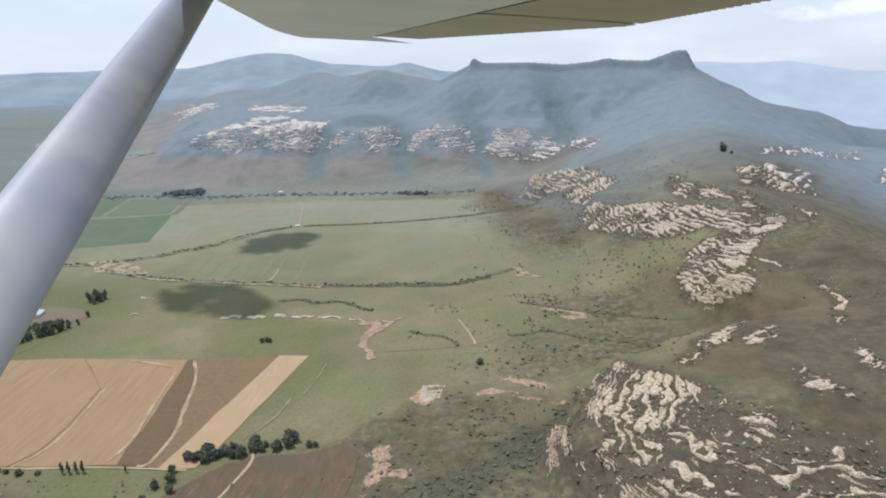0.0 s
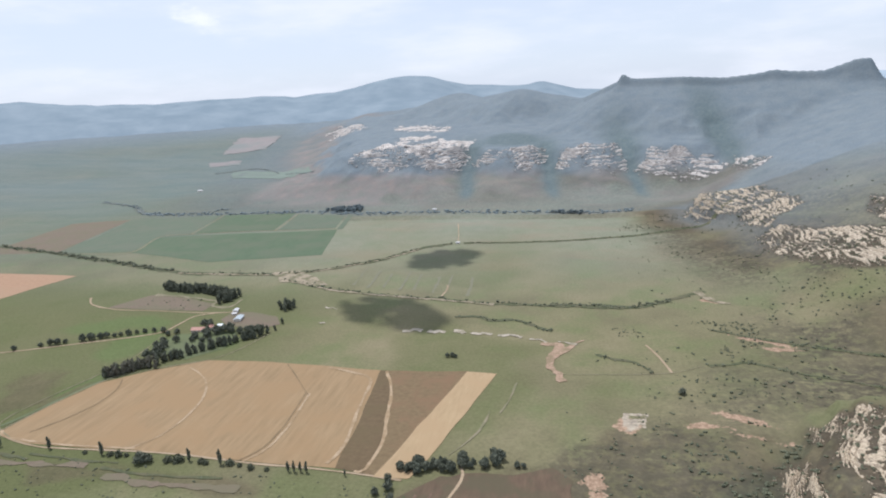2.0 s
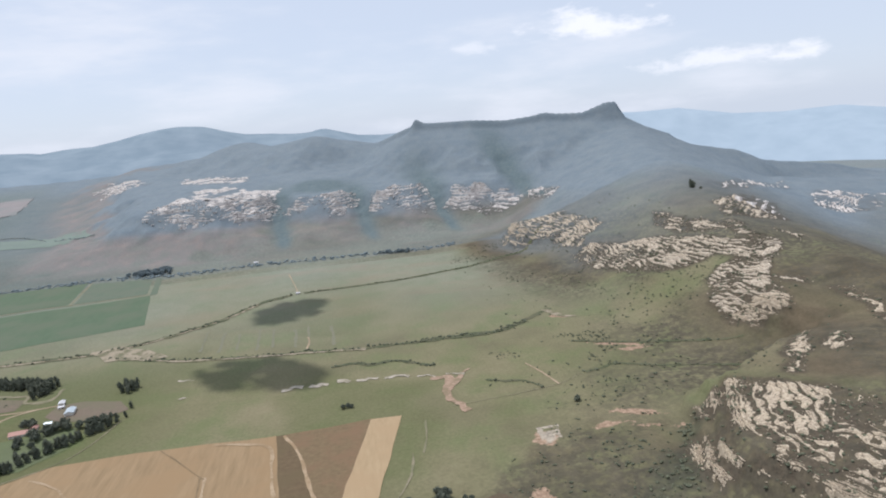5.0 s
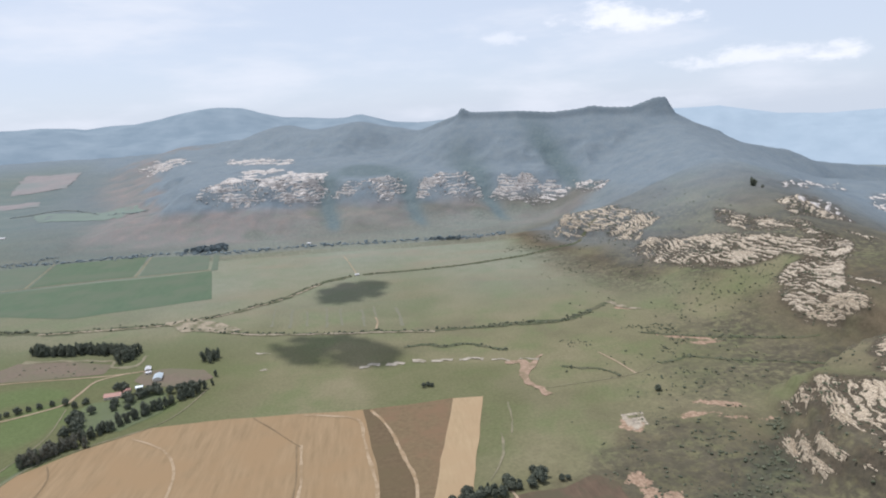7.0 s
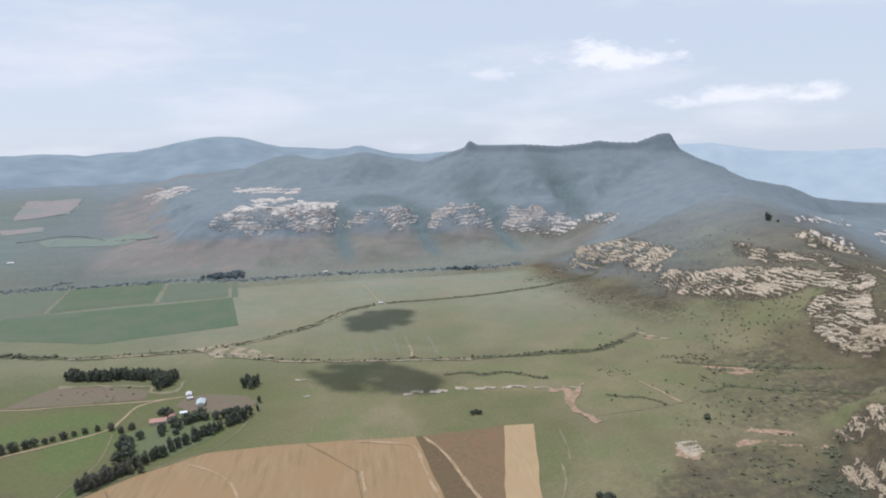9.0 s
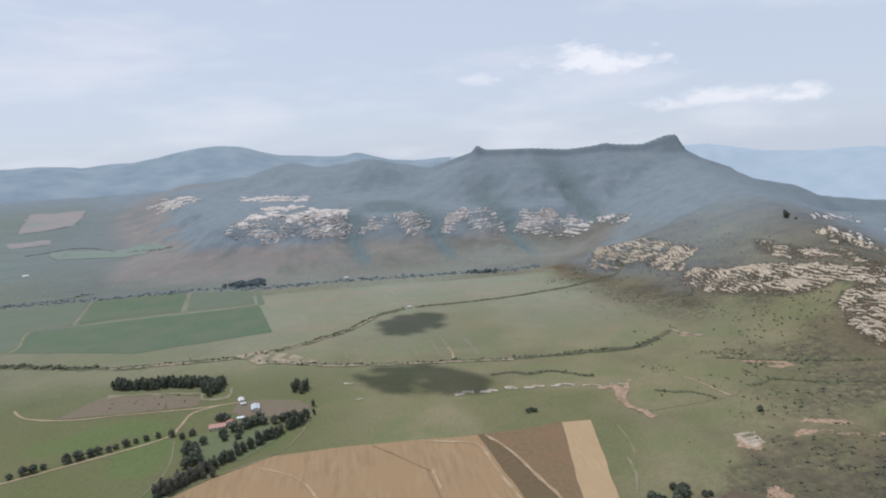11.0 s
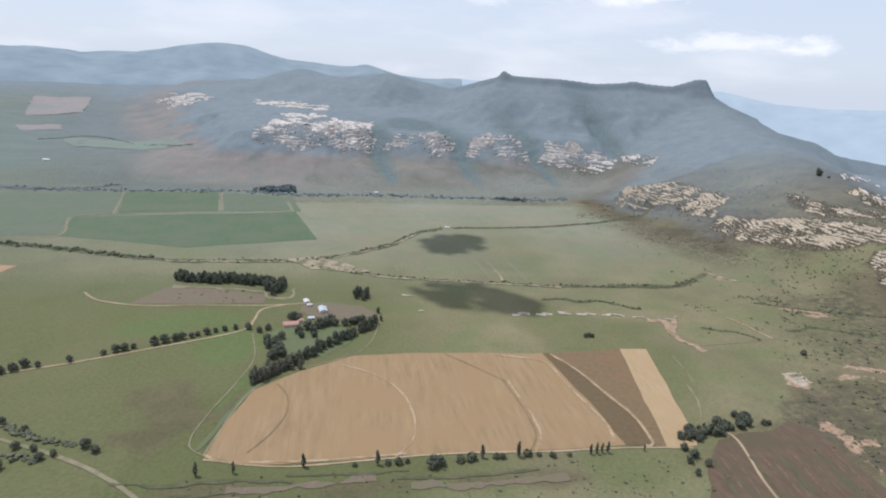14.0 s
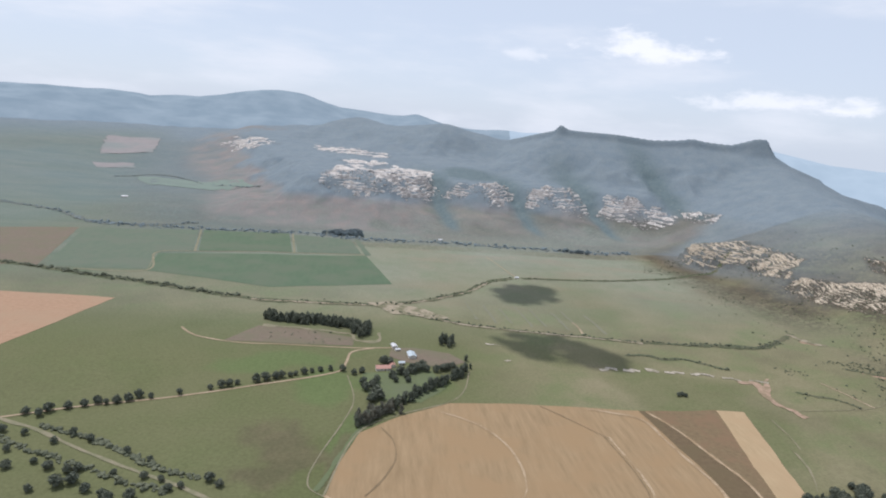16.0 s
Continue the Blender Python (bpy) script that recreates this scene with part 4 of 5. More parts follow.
def ledge_mesh(box, step, thick, seed, width=0.55, front=0.16, lift=0.8, torn=1.0):
    """Weathered beds that follow the contour: each has a steep front, a flat bare top and gaps where joints have opened."""
    xs, ys = np.arange(box[0], box[2], step), np.arange(box[1], box[3], step)
    x, y = np.meshgrid(xs, ys)
    x = x + step * 0.35 * (lattice(x / step, y / step, seed) - 0.5)
    y = y + step * 0.35 * (lattice(x / step, y / step, seed + 1) - 0.5)
    h, s = land(x, y)
    share = rock_share(x, y, s)
    size = 7.0 * thick
    ph = beds(x, y, h, s) / thick + 1.2 * fbm(x, y, size * 1.3, seed + 2, 2) + 0.16 * fbm(x, y, size * 0.35, seed + 5, 1)
    n = np.floor(ph)
    f = ph - n
    luck = lattice(n, n * 0, seed + 7)
    w = width * (0.35 + 1.3 * luck) + torn * (1.0 * fbm(x, y, size, seed + 3, 3) + 0.35 * fbm(x, y, size * 0.3, seed + 4, 2)) + 1.5 * (share - 1)
    w = np.clip(w, -1, 0.92)
    joint = np.abs(fbm(x, y, size * 0.34, seed + 11, 2)) + 0.5 * np.abs(fbm(x + 0.6 * y, y, size * 0.8, seed + 13, 1))
    w = w - 0.5 * sstep(0.05, 0.0, joint)
    block = lattice(np.floor(x / (thick * 1.1) + 2 * fbm(x, y, size * 0.3, seed + 9, 1)), n, seed + 8) - 0.5
    z = h + np.where(f < w, 0.12 * thick + sstep(0, front, f) * lift * thick * np.clip(w - f, 0, 0.7) + 0.22 * thick * block * sstep(0, 0.12, w - f), -0.5)
    inside = (f < w) & (share > 0.05)
    ny, nx = x.shape
    quad = inside[:-1, :-1] | inside[1:, :-1] | inside[:-1, 1:] | inside[1:, 1:]
    jj, ii = np.nonzero(quad)
    a = jj * nx + ii
    faces = np.stack([a, a + 1, a + nx + 1, a + nx], -1)
    return np.stack([x, y, z], -1).reshape(-1, 3), faces


def packed(co, faces):
    used, inv = np.unique(faces, return_inverse=True)
    return co[used], inv.reshape(faces.shape)


def ledge_stuff(name, co, faces, label, stone=None):
    co, faces = packed(co, faces)
    return tagged(new(name, raw_mesh(name, co, faces, stone or M_ROCK)), label, "rocks", kind="stuff")


def islands(faces):
    """Faces sorted into connected pieces."""
    root = {}

    def find(v):
        while root.setdefault(v, v) != v:
            root[v] = root[root[v]]
            v = root[v]
        return v
    for f in faces.tolist():
        r = find(f[0])
        for v in f[1:]:
            root[find(v)] = r
    groups = {}
    for k, f in enumerate(faces.tolist()):
        groups.setdefault(find(f[0]), []).append(k)
    return [faces[g] for g in groups.values()]


outcrop = tagged(new("sandstone_outcrop"), "pale weathered sandstone outcrop on the spur", "outcrop")
outcrop.location = (130, 390, zat(130, 390))
co, faces = ledge_mesh((50, 240, 440, 640), 0.62, 1.75, 211, 0.50, 0.2, 1.2, 1.15)
pieces = sorted(islands(faces), key=len, reverse=True)
for k, f in enumerate(pieces[:220]):
    c, g = packed(co, f)
    ob = new("ledge", raw_mesh("ledge", c - np.array(outcrop.location), g, M_ROCK))
    ob.parent = outcrop
if len(pieces) > 220:
    ledge_stuff("loose_rocks", co, np.concatenate(pieces[220:]), "small pale stones round the outcrop")
ledge_stuff("ledge_rocks", *ledge_mesh((140, 640, 560, 1480), 1.0, 3.0, 223, 0.37, 0.2, 1.2, 1.2), "pale sandstone ledges along the spur", M_SPUR)
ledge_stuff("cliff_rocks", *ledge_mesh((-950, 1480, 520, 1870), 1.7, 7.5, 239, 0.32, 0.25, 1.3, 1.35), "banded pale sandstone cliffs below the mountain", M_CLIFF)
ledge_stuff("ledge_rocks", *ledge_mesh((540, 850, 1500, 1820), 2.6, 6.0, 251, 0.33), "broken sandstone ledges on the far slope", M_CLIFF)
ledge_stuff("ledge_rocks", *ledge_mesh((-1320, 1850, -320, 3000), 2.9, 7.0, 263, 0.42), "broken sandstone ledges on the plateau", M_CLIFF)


# ---- bushes ----
def blob_shapes(count, seed):
    rng = np.random.default_rng(seed)
    out = []
    for _ in range(count):
        bm = bmesh.new()
        for k in range(3):
            o = rng.uniform(-0.5, 0.5, 3) * (1, 1, 0.4)
            r = rng.uniform(0.4, 0.75)
            g = bmesh.ops.create_icosphere(bm, subdivisions=1, radius=r, matrix=Matrix.Translation((o[0], o[1], 0.45 + o[2])))
            for v in g["verts"]:
                v.co += Vector(rng.uniform(-0.2, 0.2, 3))
        bmesh.ops.triangulate(bm, faces=bm.faces[:])
        bm.verts.index_update()
        out.append((np.array([v.co[:] for v in bm.verts]), np.array([[v.index for v in f.verts] for f in bm.faces])))
        bm.free()
    return out


BLOBS = blob_shapes(8, 3)


def bush_stuff(name, x, y, size, label, material, seed=1, category="bushes"):
    rng = np.random.default_rng(seed)
    z, _ = land(x, y)
    cos, faces, n = [], [], 0
    for px, py, pz, s in zip(x, y, z, size):
        co, f = BLOBS[rng.integers(0, len(BLOBS))]
        t = rng.uniform(0, 6.283)
        c, q = math.cos(t), math.sin(t)
        p = co * (s, s, s * rng.uniform(0.55, 0.95))
        cos.append(np.stack([px + p[:, 0] * c - p[:, 1] * q, py + p[:, 0] * q + p[:, 1] * c, pz + p[:, 2]], -1))
        faces.append(f + n)
        n += len(co)
    me = raw_mesh(name, np.concatenate(cos), np.concatenate(faces), material)
    return tagged(new(name, me), label, category, kind="stuff")


def scattered(count, box, seed, density, lo, hi):
    rng = np.random.default_rng(seed)
    x, y = rng.uniform(box[0], box[2], count * 12), rng.uniform(box[1], box[3], count * 12)
    _, s = land(x, y)
    keep = rng.random(len(x)) < density(x, y, s)
    x, y = x[keep][:count], y[keep][:count]
    return x, y, lo + (hi - lo) * rng.random(len(x)) ** 2.2


def along(line, every, spread, seed, lo, hi):
    rng = np.random.default_rng(seed)
    p = curve_points(line, every)
    x, y = p[:, 0] + rng.normal(0, spread, len(p)), p[:, 1] + rng.normal(0, spread, len(p))
    return x, y, lo + (hi - lo) * rng.random(len(p)) ** 1.8


bush_stuff("scattered_stones", *scattered(1500, (60, 250, 440, 640), 21, lambda x, y, s: rock_share(x, y, s), 0.3, 1.1), "small pale sandstone blocks between the ledges", M_ROCK, 22, "stones")
bush_stuff("scattered_stones", *scattered(2400, (140, 640, 560, 1480), 23, lambda x, y, s: rock_share(x, y, s), 0.5, 2.0), "pale sandstone blocks strewn along the spur", M_SPUR, 24, "stones")
bush_stuff("scattered_stones", *scattered(1500, (-950, 1480, 520, 1870), 25, lambda x, y, s: rock_share(x, y, s), 1.2, 3.6), "pale blocks fallen from the cliffs", M_CLIFF, 26, "stones")
hill = lambda x, y, s: np.clip(sstep(-200, -60, s) * sstep(75, 10, s) * sstep(0.02, 0.3, fbm(x, y, 60, 81, 4)) + 0.05 * sstep(-330, -150, s), 0, 1)
bush_stuff("hillside_bushes", *scattered(1500, (0, 300, 420, 1300), 3, hill, 0.6, 2.1), "dark green bushes dotted over the hillside", M_BUSH, 1)
bush_stuff("ledge_bushes", *scattered(4200, (60, 250, 520, 1350), 5, lambda x, y, s: rock_share(x, y, s), 0.6, 2.0), "dark bushes growing between the ledges", M_BUSH, 2)
bush_stuff("belt_bushes", *scattered(190, (-50, 310, 120, 445), 16, lambda x, y, s: sstep(-10, 4, signed(x, y, BELT) + 26 * fbm(x, y, 34, 99, 3)), 0.8, 2.6), "thick dark bush in the hollow below the spur", M_BUSH, 35)
for i, (line, every, spread, lo, hi) in enumerate((
        ([(-1400, 1085), (-1089, 1001), (-1007, 974), (-868, 930), (-760, 895)], 2.6, 3.6, 2.2, 5.0),
        ([(-738, 889), (-617, 887), (-542, 889), (-473, 918), (-394, 984), (-346, 1053), (-290, 1089)], 3.2, 4.0, 1.0, 3.0),
        ([(-270, 1094), (-120, 1104), (-33, 1123), (161, 1185)], 3.2, 1.8, 1.0, 2.6),
        ([(-525, 860), (-427, 815), (-363, 799), (-250, 779), (-169, 766), (-95, 763)], 3.2, 3.2, 1.0, 3.0),
        ([(-95, 766), (-40, 765), (8, 762), (60, 792)], 1.6, 2.8, 1.4, 3.4),
        ([(-212, 711), (-179, 715), (-166, 705), (-129, 704), (-113, 691), (-90, 670)], 2.6, 2.0, 0.8, 2.8),
        ([(-40, 610), (-21, 601), (1, 592), (13, 574)], 3.5, 1.8, 0.8, 2.4),
        ([(90, 693), (118, 680), (159, 657), (196, 636), (238, 610)], 4, 2.0, 1.0, 2.4),
        ([(70, 592), (114, 605), (152, 577), (191, 556), (230, 540)], 4, 3.0, 1.0, 2.4),
        ([(-835, 490), (-773, 464), (-721, 432), (-682, 416)], 1.5, 1.4, 1.6, 3.8),
        ([(-860, 470), (-800, 440), (-740, 413), (-700, 398)], 1.8, 1.8, 1.6, 3.6),
        ([(-1200, 1400), (-960, 1392), (-745, 1408), (-600, 1380), (-420, 1390), (-200, 1380), (60, 1370)], 2.2, 9.0, 2.0, 5.0))):
    bush_stuff("stream_bushes", *along(line, every, spread, 40 + i, lo, hi), "dark green bushes along the watercourse", M_HAZED_LEAF if line[0][1] > 1300 else M_BUSH, 10 + i)

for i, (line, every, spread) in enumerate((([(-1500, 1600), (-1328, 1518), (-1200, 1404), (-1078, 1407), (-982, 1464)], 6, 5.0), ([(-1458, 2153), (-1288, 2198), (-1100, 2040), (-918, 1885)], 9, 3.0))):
    bush_stuff("creek_bushes", *along(line, every, spread, 70 + i, 2.0, 4.5), "blue-green bushes along the far creek", M_HAZED_LEAF, 50 + i)


bush_stuff("field_scrub", *scattered(420, (-640, 300, -180, 366), 8, lambda x, y, s: 0.4 + 0.6 * (fbm(x, y, 40, 99, 3) > 0.02), 0.4, 1.5), "low scrub on rough ground below the wheat", M_BUSH, 31)
bush_stuff("paddock_scrub", *scattered(40, (-690, 712, -585, 760), 9, lambda x, y, s: 0 * x + 0.5, 0.7, 1.9), "low dark shrubs dotted over the paddock", M_BUSH, 32)
bush_stuff("slope_scrub", *scattered(240, (-70, 310, 90, 490), 15, lambda x, y, s: 1.0 * (fbm(x, y, 40, 109, 3) > 0.08), 0.5, 2.0), "low scrub on the brown slope", M_BUSH, 34)
bush_stuff("valley_scrub", *scattered(150, (-40, 590, 160, 720), 10, lambda x, y, s: 1.0 * (fbm(x, y, 45, 107, 3) > 0.16), 0.8, 2.2), "small bushes dotted over the grass", M_BUSH, 33)


# ---- trees ----
def leaf_cloud(lobes, count, size, seed):
    """Many small tilted leaf sprays gathered in lobes, with gaps between."""
    rng = np.random.default_rng(seed)
    cos, faces = [], []
    weights = np.array([l[3] ** 2 for l in lobes])
    for i in range(count):
        cx, cy, cz, r, tall = lobes[rng.choice(len(lobes), p=weights / weights.sum())]
        d = rng.normal(size=3)
        d /= np.linalg.norm(d)
        p = np.array((cx, cy, cz)) + d * (r, r, r * tall) * rng.uniform(0.55, 1.05)
        u = rng.normal(size=3)
        u /= np.linalg.norm(u)
        v = np.cross(u, d + rng.normal(0, 0.5, 3))
        v /= np.linalg.norm(v) + 1e-9
        w = size * rng.uniform(0.6, 1.4)
        n = len(cos)
        cos += [p - u * w, p + v * w * 0.8, p + u * w, p - v * w * 0.8 + d * w * 0.3]
        faces.append((n, n + 1, n + 2, n + 3))
    return np.array(cos), faces


def tree(name, label, category, group, height, lobes, leaves, count, leaf, seed, trunk_share=0.5):
    """Trunk with limbs, and a crown of leaf sprays round a few dark inner boughs."""
    root = tagged(new(name), label, category, group)
    bm = bmesh.new()
    rng = random.Random(seed)

    def limb(a, b, r0, r1):
        d = Vector(b) - Vector(a)
        m = Matrix.Translation((Vector(a) + Vector(b)) / 2) @ d.to_track_quat("Z", "Y").to_matrix().to_4x4()
        bmesh.ops.create_cone(bm, cap_ends=True, segments=6, radius1=r0, radius2=r1, depth=d.length, matrix=m)
    r = height * 0.028
    top = (rng.uniform(-0.3, 0.3), rng.uniform(-0.3, 0.3), height * trunk_share)
    limb((0, 0, -0.6), top, r, r * 0.6)
    for cx, cy, cz, rr, tall in lobes:
        limb(top, (cx, cy, max(cz, top[2] + 0.3)), r * 0.5, r * 0.12)
    part("trunk", bm, M_BARK, root)
    co, faces = leaf_cloud(lobes, count, leaf, seed)
    bm = bmesh.new()
    for f in faces:
        bm.faces.new([bm.verts.new(co[i]) for i in f])
    for cx, cy, cz, rr, tall in lobes:
        g = bmesh.ops.create_icosphere(bm, subdivisions=1, radius=rr * 0.72, matrix=Matrix.Translation((cx, cy, cz)) @ Matrix.Diagonal((1, 1, tall, 1)))
        for v in g["verts"]:
            v.co += Vector((rng.uniform(-1, 1), rng.uniform(-1, 1), rng.uniform(-1, 1))) * rr * 0.16
    part("crown", bm, leaves, root)
    return root


def round_lobes(h, w, seed, n=8):
    rng = random.Random(seed)
    out = [(0, 0, h * 0.52, w * 0.40, 1.05), (rng.uniform(-0.08, 0.08) * w, rng.uniform(-0.08, 0.08) * w, h * 0.74, w * 0.28, 0.9)]
    for i in range(n):
        a = 6.283 * i / n + rng.uniform(-0.4, 0.4)
        out.append((math.cos(a) * w * 0.29, math.sin(a) * w * 0.29, h * rng.uniform(0.26, 0.66), w * rng.uniform(0.19, 0.27), rng.uniform(0.9, 1.2)))
    return out


def column_lobes(h, w, seed):
    rng = random.Random(seed)
    return [(rng.uniform(-0.1, 0.1) * w, rng.uniform(-0.1, 0.1) * w, h * f, w * 0.5 * g, 1.5) for f, g in ((0.2, 0.75), (0.38, 1.0), (0.56, 0.95), (0.72, 0.75), (0.86, 0.45), (0.94, 0.22))]


def tall_lobes(h, w, seed):
    rng = random.Random(seed)
    return [(rng.uniform(-0.2, 0.2) * w, rng.uniform(-0.2, 0.2) * w, h * f, w * 0.5 * g, 1.15) for f, g in ((0.16, 0.8), (0.30, 0.95), (0.45, 1.0), (0.6, 0.9), (0.75, 0.75), (0.9, 0.45))]


STORE = {}


def plant(kind, x, y, h, label, group):
    """A tree of a kind at a place; the first of each shape is built, the others are copies that share its meshes."""
    rng = random.Random(int(x * 31 + y * 17))
    v = rng.randrange(4)
    key = (kind, v)
    base = {"round": 9.0, "column": 14.0, "tall": 16.0, "grey": 15.0, "bush": 4.0, "far": 9.0}[kind]
    m = pose(x, y, zat(x, y) - 0.1, 0, 0, rng.uniform(0, 360)) @ Matrix.Diagonal((h / base * rng.uniform(0.9, 1.15), h / base * rng.uniform(0.9, 1.15), h / base, 1))
    if key not in STORE:
        sd = 100 + v * 7 + len(kind)
        if kind == "round":
            t = tree("tree", label, "tree", group, base, round_lobes(base, 8.4, sd), M_LEAF, 620, 0.5, sd, 0.4)
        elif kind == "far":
            t = tree("tree", label, "tree", group, base, round_lobes(base, 9.4, sd), M_HAZED_LEAF, 400, 0.7, sd, 0.4)
        elif kind == "column":
            t = tree("poplar", label, "tree", group, base, column_lobes(base, 3.4, sd), M_LEAF, 420, 0.42, sd, 0.3)
        elif kind == "tall":
            t = tree("tree", label, "tree", group, base, tall_lobes(base, 8.0, sd), M_LEAF, 520, 0.6, sd, 0.4)
        elif kind == "grey":
            t = tree("tree", label, "tree", group, base, tall_lobes(base, 7.0, sd), M_GREY_LEAF, 480, 0.55, sd, 0.45)
        else:
            t = tree("bush", label, "bush", group, base, round_lobes(base, 6.0, sd, 5), M_BUSH, 300, 0.5, sd, 0.3)
        t.matrix_basis = m
        STORE[key] = t
        return t
    src = STORE[key]
    keep = src.matrix_basis.copy()
    src.scale = (1, 1, 1)
    t = copy_thing(src, m)
    src.matrix_basis = keep
    t["label"], t["group"] = label, group
    t.matrix_basis = m
    return t


rng = random.Random(11)
# the avenue: trees set along the road, with gaps
for x, y in ((-858, 507), (-845, 504), (-841, 513), (-828, 520), (-816, 525), (-807, 532), (-799, 531), (-791, 535), (-782, 540), (-775, 547), (-764, 547), (-740, 557), (-714, 570),
             (-704, 576), (-697, 579), (-690, 584), (-672, 592), (-663, 597), (-654, 602), (-648, 606), (-639, 609), (-634, 614), (-625, 618), (-617, 623), (-608, 627), (-597, 631)):
    plant("round", x - 1, y + 2.5, rng.uniform(6, 11), "dark green rounded tree beside the dirt road", "trees along the avenue")
# the plantation: a dense belt with a block at its end
for i in range(84):
    t = i / 83
    x, y = -700 + 118 * t + rng.uniform(-2, 2), 800 - 20 * t + rng.uniform(-8, 6)
    plant("tall", x, y, rng.uniform(11, 15), "dark dense plantation tree in a shelter belt", "trees of the plantation")
for i in range(24):
    plant("tall", rng.uniform(-582, -556), rng.uniform(738, 775), rng.uniform(12, 16), "dark dense plantation tree in a shelter belt", "trees of the plantation")
# round the homestead
for x, y, h in ((-584, 633, 9), (-571, 624, 8), (-562, 630, 8), (-557, 583, 11), (-549, 587, 12), (-545, 604, 10), (-538, 655, 12), (-530, 655, 10), (-527, 617, 10), (-518, 628, 12), (-512, 620, 11), (-505, 631, 13), (-499, 637, 12),
                (-493, 642, 13), (-488, 636, 10), (-476, 636, 10), (-468, 640, 10), (-463, 643, 10), (-456, 646, 10), (-535, 663, 9), (-542, 562, 13), (-550, 556, 12), (-560, 600, 9), (-524, 606, 8), (-510, 606, 7), (-545, 574, 12), (-503, 590, 5), (-479, 606, 6)):
    plant("round", x, y, h, "dark leafy garden tree near the farmhouse", "homestead trees")
for x, y, h in ((-453, 716, 14), (-456, 726, 15), (-463, 722, 14), (-449, 722, 15), (-447, 730, 13), (-460, 732, 14), (-436, 672, 9), (-440, 640, 11), (-434, 648, 8)):
    plant("tall", x, y, h, "tall dark tree in a clump beside the yard", "homestead trees")
for i in range(46):
    t = i / 45
    p = (-563 + 120 * t - 12 * math.sin(t * 3.1) + rng.uniform(-2, 2), 503 + 128 * t * t ** 0.3 + rng.uniform(-2, 4))
    plant("grey" if t < 0.4 and i % 3 else "tall", p[0], p[1], rng.uniform(10, 15), "tall grey-green gum tree beside the wheat" if t < 0.4 else "tall dark windbreak tree beside the wheat", "windbreak trees")
for x, y in ((-556, 512), (-548, 524), (-540, 530), (-562, 520), (-530, 532), (-552, 535), (-520, 532)):
    plant("grey", x, y, rng.uniform(10, 15), "tall grey-green gum tree beside the wheat", "windbreak trees")
# poplars and bushes below the wheat
for x, y, h in ((-508, 374, 13), (-453, 372, 14), (-371, 374, 13), (-342, 373, 15), (-558, 372, 11), (-584, 371, 13), (-282, 372, 10), (-277, 372, 11), (-272, 373, 10), (-267, 373, 11), (-235, 373, 7)):
    plant("column", x, y, h, "slim dark poplar at the field's edge", "poplars")
for x, y, h in ((-411, 366, 11), (-405, 368, 9)):
    plant("round", x, y, h, "broad dark tree below the wheat field", "field trees")
for x, y, h in ((-445, 372, 4), (-437, 372, 5), (-430, 373, 3), (-389, 371, 5), (-380, 372, 6), (-360, 373, 4), (-355, 372, 4), (-334, 374, 5), (-325, 373, 3), (-314, 371, 4), (-470, 372, 3), (-300, 371, 3)):
    plant("bush", x, y, h, "dark bush at the field's edge", "field bushes")
# the grove beside the straw strip
for i in range(40):
    t = rng.random()
    plant("round" if i % 3 else "tall", -196 + 80 * t + rng.uniform(-5, 5), 384 + 30 * t + rng.uniform(-9, 6), rng.uniform(5, 10), "dark ragged tree in the grove", "grove trees")
for x, y, h in ((-105, 402, 6), (-100, 402, 5), (-200, 372, 7), (-197, 362, 8), (-205, 355, 7), (-192, 350, 7), (-207, 340, 6)):
    plant("round", x, y, h, "dark ragged tree in the grove", "grove trees")
# single trees on the grass
for x, y, h in ((34, 526, 7), (-199, 592, 6), (-194, 594, 6), (-190, 592, 5), (500, 1068, 6)):
    plant("round", x, y, h, "single dark tree on open grass", "single trees")
for x, y, h in ((491, 1089, 17), (495, 1086, 15)):
    plant("tall", x, y, h, "tall dark tree alone on the hill", "single trees")
# the south-west corner
for x, y, h in ((-861, 479, 8), (-841, 475, 7), (-812, 463, 7), (-828, 425, 8), (-812, 433, 6), (-798, 426, 8), (-803, 477, 8), (-785, 468, 8), (-747, 420, 6), (-749, 452, 7), (-723, 416, 7), (-727, 440, 6), (-709, 413, 6), (-673, 414, 9), (-664, 407, 7),
                (-781, 404, 11), (-772, 408, 10), (-758, 398, 8), (-797, 397, 7), (-744, 392, 8), (-724, 391, 9), (-841, 449, 7), (-782, 422, 8), (-775, 424, 8), (-700, 401, 7), (-692, 405, 6), (-738, 388, 9)):
    plant("round", x, y, h, "dark green bushy tree near the hedged road", "hedgerow trees")
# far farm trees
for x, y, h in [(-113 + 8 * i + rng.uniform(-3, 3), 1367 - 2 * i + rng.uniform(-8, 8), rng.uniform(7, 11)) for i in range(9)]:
    plant("far", x, y, h, "hazy blue-green tree in a clump below the hills", "far trees")
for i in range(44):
    plant("far", -625 + rng.gauss(0, 22), 1422 + rng.gauss(0, 13), rng.uniform(8, 13), "hazy blue-green tree in a small wood below the cliffs", "far trees")


